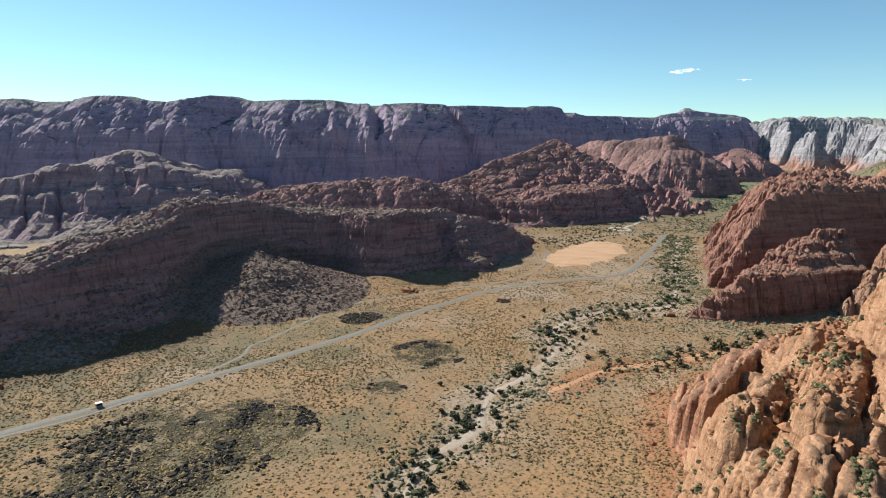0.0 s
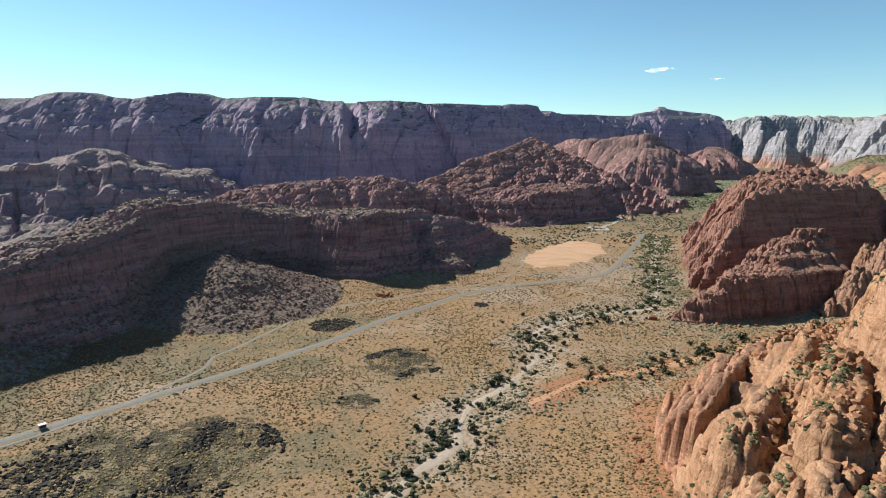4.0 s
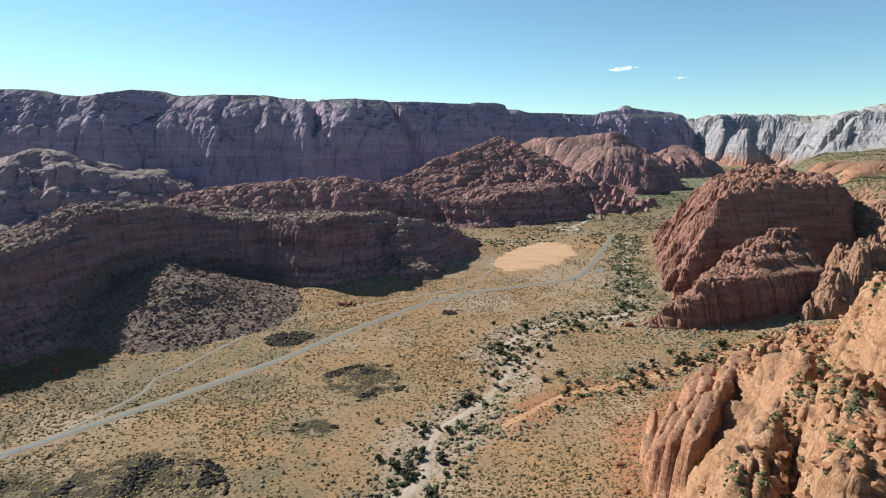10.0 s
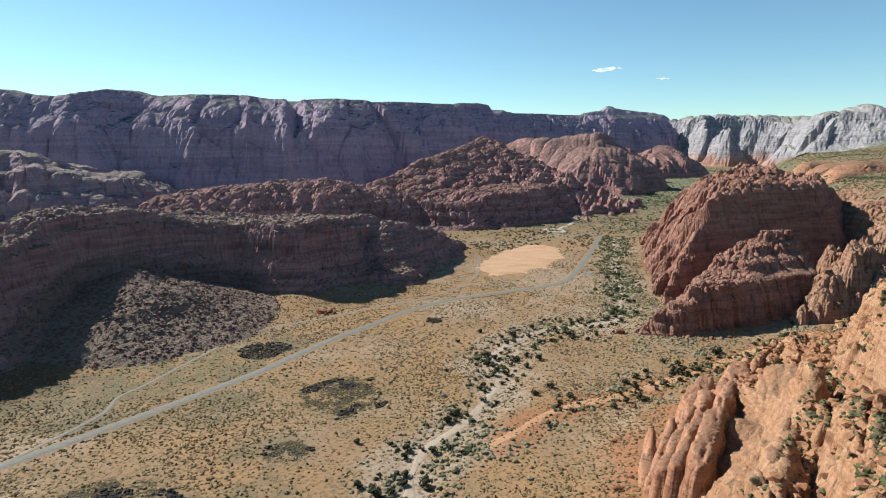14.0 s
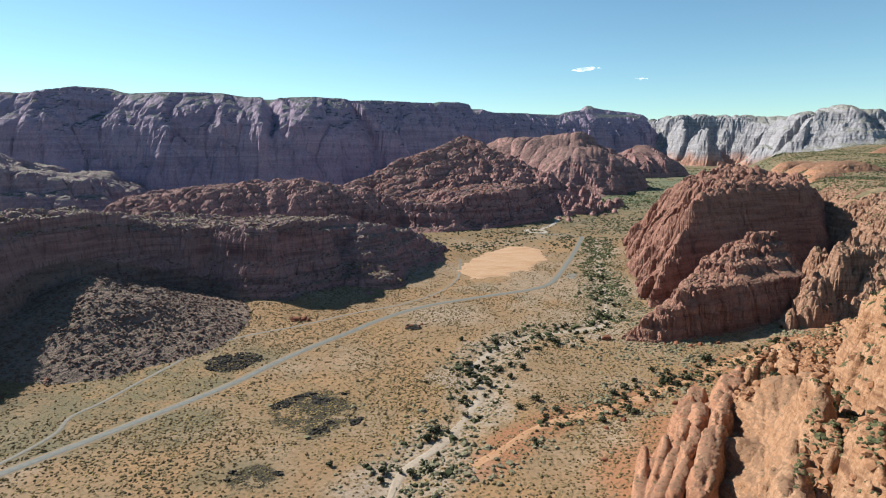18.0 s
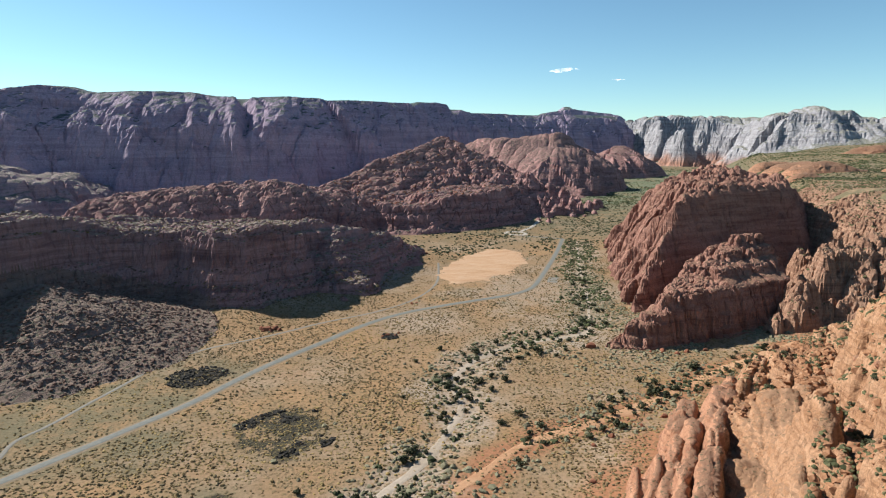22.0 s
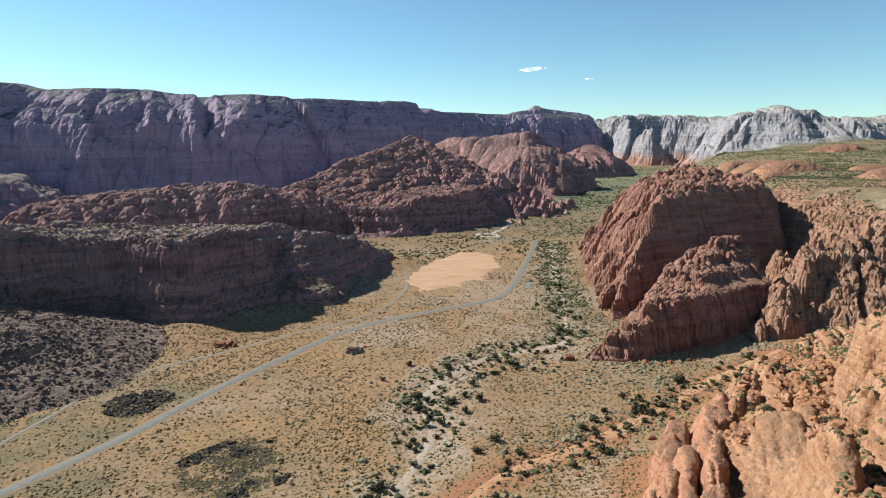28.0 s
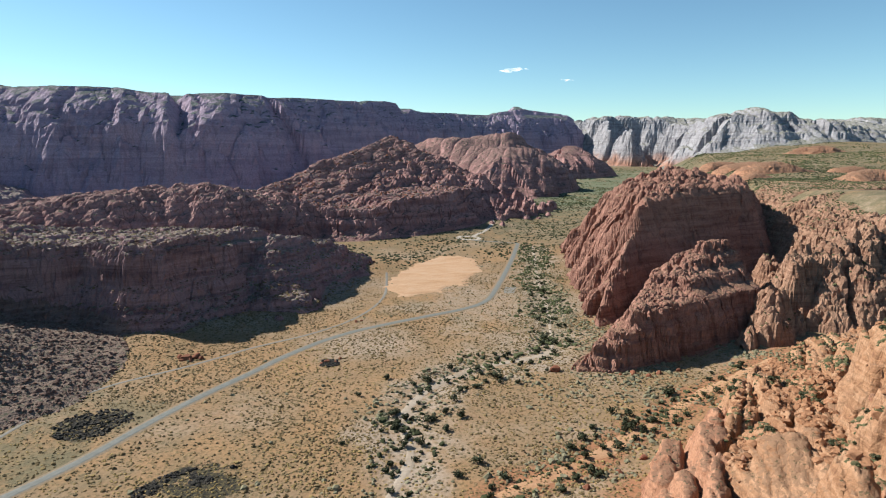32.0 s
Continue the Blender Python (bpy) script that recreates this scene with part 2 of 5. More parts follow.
def ground_material():
    n = Nodes("valley_soil", 0.95)
    big, mid, fine = n.noise(0.009, 5, 0.6), n.noise(0.06, 5, 0.65), n.noise(0.7, 5, 0.7)
    col = n.ramp(big, (0.33, (0.31, 0.24, 0.135)), (0.43, (0.46, 0.285, 0.145)), (0.53, (0.38, 0.265, 0.155)), (0.63, (0.50, 0.375, 0.26)))
    col = n.mix(n.band(mid, 0.45, 0.7, 0, 0.7), col, (0.42, 0.265, 0.15))
    col = n.mix(n.band(n.attribute("red"), 0.1, 0.9), col, (0.46, 0.225, 0.12))
    col = n.mix(n.math("MULTIPLY", n.band(n.attribute("pale"), 0.1, 0.9), n.band(n.noise(0.11, 5, 0.7), 0.36, 0.56, 0.25, 0.95)), col, (0.50, 0.41, 0.315))
    spots = n.cell(0.42, "F1")
    tuft = n.band(spots.outputs["Distance"], 0.28, 0.52, 1, 0)
    tuft = n.math("MULTIPLY", tuft, n.band(fine, 0.35, 0.55))
    tint = n.mix(n.band(mid, 0.4, 0.6), (0.21, 0.175, 0.09), (0.27, 0.205, 0.10))
    col = n.mix(n.math("MULTIPLY", tuft, 0.75), col, tint)
    col = n.mix(n.math("MULTIPLY", n.band(n.attribute("green"), 0.1, 0.9), n.band(n.noise(0.05, 6, 0.7), 0.3, 0.6)), col, (0.215, 0.19, 0.112))
    # brown rubble tone and mesa shade, both mixed into the soil colour
    col = n.mix(n.math("MULTIPLY", n.band(n.attribute("painted_dusk"), 0.1, 0.9), 0.75), col, (0.15, 0.085, 0.06))
    col = n.mix(n.math("MULTIPLY", n.attribute("meadow"), n.band(n.noise(0.02, 5, 0.7), 0.35, 0.55)), col, (0.215, 0.245, 0.15))
    lava = n.math("MULTIPLY", n.attribute("lava"), n.band(n.noise(0.07, 6, 0.75), 0.38, 0.56))
    col = n.mix(n.band(lava, 0.25, 0.6), col, n.mix(n.band(fine, 0.4, 0.6), (0.035, 0.033, 0.03), (0.13, 0.11, 0.055)))
    col = n.mix(0.3, col, n.ramp(fine, (0.3, (0.2, 0.2, 0.2)), (0.7, (0.9, 0.9, 0.9))), "OVERLAY")
    n.bump(n.math("ADD", n.math("MULTIPLY", tuft, 0.7), fine), 0.3, 0.8)
    return n.done(col, (0.525, 0.51, 0.51))


def plain_material(name, a, b, scale, rough=0.9, bump=0.05, detail=6):
    n = Nodes(name, rough)
    v = n.noise(scale, detail, 0.65)
    n.bump(v, bump, 0.7)
    return n.done(n.ramp(v, (0.3, a), (0.7, b)))


def sand_material(name, a, b, c):
    n = Nodes(name, 0.95)
    col = n.ramp(n.noise(0.03, 6, 0.6, n.scaled(1, 2.4, 1), 0.8), (0.3, a), (0.5, b), (0.7, c))
    fine = n.noise(0.6, 6, 0.7)
    col = n.mix(0.25, col, n.ramp(fine, (0.3, (0.25, 0.25, 0.25)), (0.7, (0.85, 0.85, 0.85))), "OVERLAY")
    n.bump(n.noise(0.2, 6, 0.7, n.scaled(1, 2, 1)), 0.5, 0.6)
    return n.done(col)


def plant_material(name, *tones):
    n = Nodes(name, 0.85)
    r = n.geo.outputs["Random Per Island"]
    col = n.ramp(r, *[(k / (len(tones) - 0.999), c) for k, c in enumerate(tones)])
    col = n.mix(0.4, col, n.ramp(n.noise(1.7, 4, 0.7), (0.3, (0.25, 0.25, 0.25)), (0.7, (0.85, 0.85, 0.85))), "OVERLAY")
    return n.done(col)


soil = ground_material()
dune_sand = sand_material("orange_dune_sand", (0.299, 0.179, 0.099), (0.347, 0.221, 0.134), (0.370, 0.251, 0.164))
wash_sand = sand_material("pale_wash_sand", (0.227, 0.179, 0.131), (0.281, 0.230, 0.179), (0.317, 0.269, 0.218))
red_sand = sand_material("red_sand", (0.287, 0.149, 0.081), (0.334, 0.191, 0.108), (0.359, 0.221, 0.134))
asphalt = plain_material("worn_asphalt", (0.112, 0.116, 0.106), (0.158, 0.162, 0.148), 0.35, 0.85, 0.02)
shoulder = plain_material("gravel_shoulder", (0.144, 0.108, 0.071), (0.215, 0.168, 0.120), 0.8, 0.95, 0.05)
trail_dirt = plain_material("pale_trail_surface", (0.142, 0.134, 0.116), (0.188, 0.176, 0.154), 0.5, 0.95, 0.05)
lane_dirt = plain_material("pale_lane_surface", (0.30, 0.27, 0.23), (0.38, 0.345, 0.30), 0.5, 0.95, 0.05)
lava_rock = plain_material("black_basalt", (0.012, 0.011, 0.010), (0.04, 0.036, 0.03), 0.5, 0.9, 0.3)
boulder_rock = plain_material("red_boulder_sandstone", (0.120, 0.045, 0.027), (0.239, 0.101, 0.060), 0.4, 0.92, 0.4)
scrub_leaf = plant_material("dry_scrub", (0.095, 0.070, 0.036), (0.165, 0.115, 0.052), (0.078, 0.064, 0.034), (0.205, 0.142, 0.065), (0.125, 0.098, 0.053))
bush_leaf = plant_material("dark_green_leaf", (0.027, 0.032, 0.016), (0.042, 0.047, 0.024), (0.058, 0.062, 0.032), (0.034, 0.038, 0.022))
bright_leaf = plant_material("fresh_green_leaf", (0.055, 0.066, 0.028), (0.08, 0.09, 0.038), (0.05, 0.058, 0.03))
stem_bark = plain_material("grey_bark", (0.060, 0.045, 0.033), (0.108, 0.084, 0.060), 3.0, 0.9, 0.05)
straw_leaf = plant_material("straw_grass", (0.215, 0.155, 0.060), (0.251, 0.179, 0.071), (0.179, 0.131, 0.054))
sage_leaf = plant_material("sage_leaf", (0.135, 0.125, 0.08), (0.18, 0.165, 0.105), (0.11, 0.105, 0.065))
bush_leaf2 = plant_material("shrub_leaf", (0.05, 0.056, 0.028), (0.075, 0.078, 0.036), (0.095, 0.088, 0.045))
mesa_stone = plain_material("brown_rubble_stone", (0.08, 0.05, 0.041), (0.17, 0.108, 0.085), 0.5, 0.92, 0.3)
booth_wall = plain_material("tan_painted_wall", (0.179, 0.144, 0.108), (0.227, 0.185, 0.144), 2.0, 0.8, 0.01)
white_paint = plain_material("white_roof_paint", (0.562, 0.555, 0.540), (0.623, 0.616, 0.600), 1.5, 0.6, 0.01)
dark_glass = plain_material("dark_window_glass", (0.02, 0.022, 0.025), (0.03, 0.032, 0.036), 1.0, 0.1, 0.0)
dark_metal = plain_material("dark_weathered_metal", (0.05, 0.048, 0.045), (0.08, 0.076, 0.07), 3.0, 0.6, 0.01)
dark_brush = plant_material("dark_brush_leaf", (0.032, 0.038, 0.017), (0.047, 0.054, 0.024), (0.038, 0.041, 0.022))
orange_stone = plain_material("orange_rubble_stone", (0.179, 0.084, 0.045), (0.323, 0.173, 0.095), 0.6, 0.92, 0.3)
roof_tile = plain_material("pale_roof", (0.251, 0.227, 0.203), (0.310, 0.287, 0.257), 1.0, 0.8, 0.02)
cream_stucco = plain_material("cream_stucco", (0.347, 0.317, 0.275), (0.407, 0.377, 0.334), 1.0, 0.9, 0.02)


def cloud_material():
    """Part of the sky's backdrop: a wisp, seen through in part, its sunlight put in as emission."""
    n = Nodes("thin_cloud", 1.0)
    a = n.noise(0.012, 6, 0.65, n.scaled(1, 1, 3))
    n.link(n.band(a, 0.38, 0.74, 0.0, 0.55), n.bsdf.inputs["Alpha"])
    # emission stands in for sunlight on the wisp
    n.bsdf.inputs["Emission Color"].default_value = (1.0, 1.0, 1.0, 1)
    n.bsdf.inputs["Emission Strength"].default_value = 0.85
    return n.done((0.2, 0.2, 0.2))


glowing_cloud = cloud_material()

# ---- plan, in metres ----
ROAD = [(-420, 170), (-330, 235), (-246, 313), (-210, 348), (-179, 379), (-147, 412), (-107, 453), (-70, 493), (-36, 540), (4, 588), (40, 627), (73, 654), (110, 673), (163, 692), (200, 706), (222, 722), (240, 748), (283, 828), (330, 920), (378, 1020)]
LANE = [(378, 1020), (345, 1043), (318, 1062)]
NORTH_LANE = [(330, 1090), (370, 1140), (402, 1200), (420, 1250), (450, 1305), (520, 1380), (600, 1480)]
TRAIL = [(-246, 307), (-212, 336), (-183, 374), (-165, 408), (-152, 437), (-152, 460), (-141, 480), (-122, 525), (-103, 565), (-78, 592), (-40, 612), (0, 638), (56, 667), (98, 706), (130, 766), (150, 865)]
WASH = [(-60, 190), (-30, 230), (-16, 260), (-13, 277), (2, 302), (20, 325), (26, 351), (35, 376), (57, 400), (80, 435), (93, 466), (94, 500), (116, 532), (145, 555), (178, 566), (210, 572), (228, 580), (246, 622), (272, 685), (305, 780), (345, 880), (391, 995)]
DUNE = [(141, 757), (138, 795), (165, 866), (196, 912), (230, 955), (262, 945), (276, 900), (266, 860), (230, 812), (192, 764)]
LAVA = [(-150, 290, 62), (-11, 445, 30), (-75, 536, 20), (-38, 376, 14), (62, 597, 8), (-110, 320, 40)]
HOUSES = [(-755, 1021, 16, 9, 4, 20), (-742, 1030, 12, 8, 4, 60), (-730, 1020, 18, 9, 4, 10), (-712, 1012, 11, 8, 4, 35)]
SAND_STREAM = [(70, 372), (100, 398), (129, 414), (177, 430), (208, 446), (240, 460), (281, 482), (341, 505), (372, 516)]

MESA_FOOT = [(-700, 120), (-470, 290), (-380, 365), (-310, 415), (-267, 462), (-236, 500), (-214, 560), (-198, 630), (-172, 690), (-130, 705), (-98, 682), (-64, 674), (-16, 710), (20, 764), (58, 804), (86, 840), (131, 918), (118, 950), (60, 960), (-60, 960), (-200, 930), (-300, 830), (-365, 720), (-385, 630), (-425, 545), (-490, 470), (-640, 340), (-860, 180)]
MESA_TOP = [(-470, 380, 50, 55), (-400, 415, 57, 50), (-345, 458, 66, 50), (-322, 492, 74, 52), (-301, 532, 84, 52), (-282, 567, 90, 50), (-276, 646, 108, 66), (-245, 695, 104, 60), (-232, 725, 94, 46), (-154, 738, 80, 36), (-98, 716, 82, 40), (-42, 730, 84, 45), (14, 796, 76, 48), (56, 846, 55, 50), (108, 898, 22, 40), (-16, 800, 77, 60), (-225, 850, 84, 80), (-120, 850, 71, 80), (-150, 790, 76, 60), (40, 900, 46, 60), (-370, 560, 60, 60), (-330, 640, 88, 60), (-320, 740, 84, 60)]
RIDGE_FOOT = [(-330, 900), (-260, 930), (-180, 960), (-100, 990), (0, 1010), (80, 1060), (110, 1120), (90, 1260), (-60, 1260), (-250, 1160), (-380, 1050)]
RIDGE_TOP = [(-260, 980, 92, 80), (-172, 1010, 97, 80), (-120, 1035, 104, 85), (-60, 1075, 106, 85), (0, 1110, 92, 80), (50, 1140, 84, 70)]
HILL_FOOT = [(20, 1080), (146, 1068), (200, 1078), (255, 1103), (315, 1140), (375, 1186), (455, 1290), (545, 1400), (600, 1480), (665, 1600), (600, 1800), (400, 1850), (150, 1750), (-20, 1500), (-60, 1250)]
HILL_TOP = [(18, 1200, 84, 120), (53, 1250, 92, 120), (144, 1350, 100, 120), (277, 1500, 120, 150), (383, 1500, 100, 140), (476, 1480, 78, 100), (560, 1480, 50, 80), (200, 1200, 78, 70), (300, 1250, 80, 70), (400, 1380, 78, 70), (150, 1150, 62, 50), (620, 1560, 34, 60), (250, 1650, 110, 150)]
DOME_FOOT = [(400, 1900), (560, 1640), (655, 1600), (760, 1690), (887, 1844), (960, 1980), (1000, 2200), (900, 2450), (600, 2500), (350, 2300)]
DOME_TOP = [(494, 2100, 172, 190), (624, 2150, 178, 190), (799, 2200, 198, 190), (883, 2150, 158, 160), (901, 2000, 88, 110), (700, 1950, 150, 180), (560, 1850, 120, 150)]
KNOLL_FOOT = [(960, 2350), (1080, 2260), (1180, 2270), (1300, 2330), (1420, 2450), (1420, 2600), (1250, 2700), (1000, 2600)]
KNOLL_TOP = [(1077, 2450, 112, 120), (1211, 2500, 150, 140), (1330, 2500, 112, 120)]
BUTTE_FOOT = [(-1250, 1050), (-1000, 1030), (-760, 1060), (-560, 1120), (-400, 1220), (-330, 1400), (-400, 1700), (-1300, 1700)]
BUTTE_TOP = [(-1050, 1330, 60, 230), (-950, 1320, 76, 230), (-844, 1340, 116, 230), (-743, 1340, 135, 220), (-678, 1360, 153, 220), (-569, 1360, 110, 200), (-493, 1390, 96, 180), (-430, 1390, 70, 120), (-700, 1550, 120, 200)]
WALL_FOOT = [(-2600, 1250), (-1800, 1440), (-1200, 1530), (-800, 1565), (-500, 1585), (-200, 1595), (0, 1600), (150, 1690), (250, 1840), (380, 1980), (480, 2260), (560, 2500), (850, 3000), (1180, 3330), (1480, 3400), (1760, 3480), (1930, 3640), (1800, 4700), (-600, 4700), (-3200, 4000), (-3600, 1800)]
WALL_TOP = [(-2200, 1650, 290, 228), (-1500, 1740, 298, 228), (-1248, 1750, 291, 228), (-1126, 1780, 280, 228), (-940, 1800, 298, 228), (-799, 1810, 280, 228), (-648, 1830, 303, 228), (-557, 1830, 287, 220), (-372, 1820, 289, 220), (-223, 1820, 278, 212), (9, 1806, 281, 197), (210, 2000, 285, 182), (402, 2250, 297, 167), (461, 2650, 330, 182), (560, 2680, 318, 182), (665, 2680, 286, 182), (1102, 3500, 318, 190), (1640, 3760, 326, 190), (1790, 3740, 330, 167), (200, 2600, 300, 182), (-800, 2500, 290, 182), (500, 3600, 310, 182)]
FAR_FOOT = [(1780, 3600), (1830, 3330), (1940, 3180), (2040, 3120), (2120, 3180), (2090, 3350), (2180, 3250), (2000, 2950), (1890, 2800), (1960, 2560), (2230, 2360), (2420, 2280), (2800, 2350), (4300, 1900), (4600, 3500), (3000, 4800), (1900, 4800)]
FAR_TOP = [(1821, 3500, 300, 200), (1882, 3500, 326, 240), (2024, 3500, 334, 260), (2202, 3480, 322, 160), (2320, 3400, 316, 200), (2163, 3000, 299, 200), (2140, 2750, 304, 220), (2210, 2700, 305, 240), (2321, 2680, 332, 260), (2404, 2600, 316, 230), (2488, 2520, 275, 200), (2640, 2560, 240, 200), (2996, 2620, 236, 200), (3361, 3200, 306, 240), (3509, 3200, 312, 240), (2700, 3300, 316, 260)]
PEAK_FOOT = [(1480, 4480), (2350, 4480), (2450, 4850), (1400, 4850)]
PEAK_TOP = [(1845, 4700, 438, 120), (1760, 4700, 398, 120), (1719, 4700, 388, 120), (1940, 4700, 400, 120), (2084, 4700, 388, 120), (1560, 4700, 350, 120), (2300, 4700, 360, 120)]
SHELF_FOOT = [(560, 640), (600, 900), (720, 1080), (900, 1380), (1180, 1800), (1420, 2150), (1700, 2500), (1900, 2800), (4600, 2900), (4800, 200), (1500, 60), (700, 420)]
SHELF_TOP = [(596, 800, 98), (678, 1000, 103), (1073, 1300, 105), (1311, 1300, 104), (1642, 1800, 124), (1872, 1700, 134), (704, 720, 106), (2231, 2400, 152), (2369, 2300, 170), (1953, 2600, 115), (1890, 2800, 80), (1300, 1900, 70), (1000, 1450, 70), (3500, 1500, 170)]
FIN_FOOT = [(436, 1000), (400, 935), (348, 806), (315, 735), (283, 662), (266, 618), (272, 608), (330, 638), (400, 674), (470, 694), (530, 716), (590, 742), (640, 780), (690, 860), (690, 960), (560, 1030)]
FIN_TOP = [(298, 645, 60), (393, 728, 112), (440, 750, 114), (480, 752, 117), (400, 850, 104), (459, 860, 116), (493, 850, 124), (540, 870, 130), (609, 880, 130), (590, 820, 118), (540, 775, 114), (650, 900, 108)]
LOBE_FOOT = [(222, 537), (245, 530), (277, 527), (326, 541), (387, 565), (440, 590), (478, 630), (470, 690), (420, 690), (350, 655), (290, 615), (240, 575)]
LOBE_TOP = [(240, 548, 30), (291, 588, 46), (347, 620, 60), (401, 640, 75), (432, 642, 73), (455, 636, 56), (320, 580, 42), (390, 600, 60)]
BANK_FOOT = [(418, 585), (450, 572), (480, 545), (540, 530), (600, 520), (700, 480), (900, 420), (1000, 700), (900, 1000), (680, 980), (655, 880), (600, 760), (530, 690), (480, 655), (440, 620)]
BANK_TOP = [(449, 577, 24, 16), (452, 605, 46, 30), (475, 615, 56, 40), (492, 654, 54, 45), (500, 615, 62, 50), (523, 620, 66, 60), (540, 660, 78, 80), (580, 700, 94, 110), (620, 650, 90, 110), (596, 800, 103, 120), (647, 750, 106, 130), (704, 720, 109, 140), (760, 600, 104, 130), (850, 800, 110, 140)]
NEAR_FOOT = [(300, 52), (120, 58), (84, 80), (80, 120), (96, 205), (110, 240), (119, 266), (123, 290), (129, 318), (146, 350), (174, 378), (206, 394), (244, 412), (273, 446), (339, 498), (406, 530), (452, 526), (462, 490), (462, 56)]
NEAR_TOP = [(137, 258, 56, 20), (134, 314, 7, 6), (140, 318, 11, 9), (148, 321, 17, 12), (156, 320, 26, 15), (167, 317, 45, 20), (131, 286, 12, 8), (138, 292, 18, 10), (130, 302, 7, 6), (149, 289, 46, 14), (164, 352, 10, 9), (175, 348, 17, 13), (187, 350, 26, 18), (202, 344, 43, 24), (222, 353, 49, 40), (258, 378, 51, 50), (250, 400, 36, 34), (163, 272, 62, 34), (178, 281, 68, 45), (205, 310, 57, 50), (225, 320, 55, 60), (240, 352, 51, 50), (200, 270, 74, 60), (250, 300, 84, 70), (290, 350, 78, 70), (290, 402, 48, 50), (215, 398, 14, 22), (250, 425, 15, 22), (290, 450, 16, 24), (339, 486, 14, 24), (350, 430, 44, 50), (420, 500, 30, 40), (450, 420, 85, 90), (350, 250, 125, 90), (200, 60, 115, 80), (600, 400, 110, 90), (118, 215, 50, 24), (130, 190, 66, 34), (105, 140, 60, 34)]


NEAR_RIBS = [(131, 322, 15, 148, 354, 18, 3.2), (129, 308, 22, 158, 352, 25, 3.0), (128, 298, 31, 174, 363, 28, 3.2), (129, 289, 39, 188, 370, 31, 2.9), (131, 279, 47, 203, 373, 36, 3.6), (187, 299, 68, 195, 308, 72, 5.5), (178, 288, 64, 184, 296, 66, 5), (217, 267, 98, 258, 331, 80, 9), (258, 331, 80, 284, 368, 71, 8), (220, 272, 106, 276, 350, 94, 12), (276, 350, 94, 292, 376, 84, 11), (250, 268, 120, 322, 372, 100, 14), (189, 384, 21, 212, 412, 22, 7), (205, 377, 30, 230, 410, 28, 5), (226, 394, 30, 253, 433, 24, 6), (245, 404, 35, 291, 456, 26, 7), (262, 400, 42, 312, 462, 28, 7), (290, 440, 26, 330, 484, 20, 6), (120, 225, 60, 150, 262, 62, 9), (140, 205, 78, 178, 258, 80, 10), (165, 190, 98, 205, 255, 98, 11)]

RIB_GROUND = [(110, 285), (131, 276), (170, 325), (212, 378), (262, 432), (235, 446), (190, 418), (140, 368), (112, 330)]
SLAB = [(119, 262), (135, 284), (160, 318), (200, 352), (222, 368), (236, 358), (200, 320), (176, 290), (150, 262), (128, 236)]
BANK_RIBS = [(383, 548, 20, 387, 552, 24, 5), (406, 551, 34, 424, 572, 50, 12), (418, 562, 30, 430, 571, 36, 6), (440, 572, 26, 448, 580, 32, 5), (450, 588, 24, 462, 604, 34, 9), (466, 596, 62, 474, 612, 70, 6), (480, 600, 66, 486, 616, 73, 6), (494, 598, 68, 502, 614, 72, 6), (509, 596, 70, 516, 614, 77, 7), (524, 594, 70, 532, 612, 80, 7), (542, 590, 70, 550, 612, 82, 7), (484, 640, 52, 494, 658, 56, 7), (560, 610, 80, 580, 640, 90, 9), (600, 600, 84, 620, 640, 94, 10), (640, 590, 86, 660, 640, 98, 10)]


def shelf(x, y):
    d, _ = inside_distance(x, y, SHELF_FOOT)
    d = d + 25 * fbm(x / 160, y / 160, 0, 3, 4)
    t = blend(x, y, SHELF_TOP)[..., 0]
    return smooth(-10, 130, d), t


def valley(x, y):
    """The height of the open ground."""
    z = 0.0125 * np.clip(y, -500, 2600) - 34 * smooth(-380, -900, x) * smooth(700, 1000, y)
    z = z + 1.1 * fbm(x / 90, y / 90, 0, 3, 2)
    for foot, reach, lift in ((MESA_FOOT, 70, 7.0), (NEAR_FOOT, 40, 4.0), (HILL_FOOT, 80, 6.0)):
        d, _ = inside_distance(x, y, foot)
        z = z + lift * smooth(-reach, 10, d)
    d, _ = path_distance(x, y, WASH)
    z = z - 0.9 * smooth(18, 6, d)
    k, t = shelf(x, y)
    return z * (1 - k) + (t + 3 * fbm(x / 120, y / 120, 0, 4, 8)) * k


STRATA = np.concatenate([[-80.0], -80 + np.cumsum(np.random.RandomState(3).uniform(0.45, 1.7, 400))])


def bedded(z, step, amount, x, y, seed):
    """Turns even slopes into hard beds and ledges of uneven thickness."""
    ph = z / step + 0.5 * fbm(x / (step * 14), y / (step * 14), 0, 3, seed)
    k = np.clip(np.searchsorted(STRATA, ph) - 1, 0, 398)
    lo, hi = STRATA[k], STRATA[k + 1]
    fr = (ph - lo) / (hi - lo)
    hard = np.clip(0.75 + 0.9 * fbm(x / (step * 5), y / (step * 5), z / step * 0.3, 2, seed + 1), 0.1, 1)
    return z + amount * hard * step * (hi - lo) * (smooth(0.30, 0.62, fr) - fr)


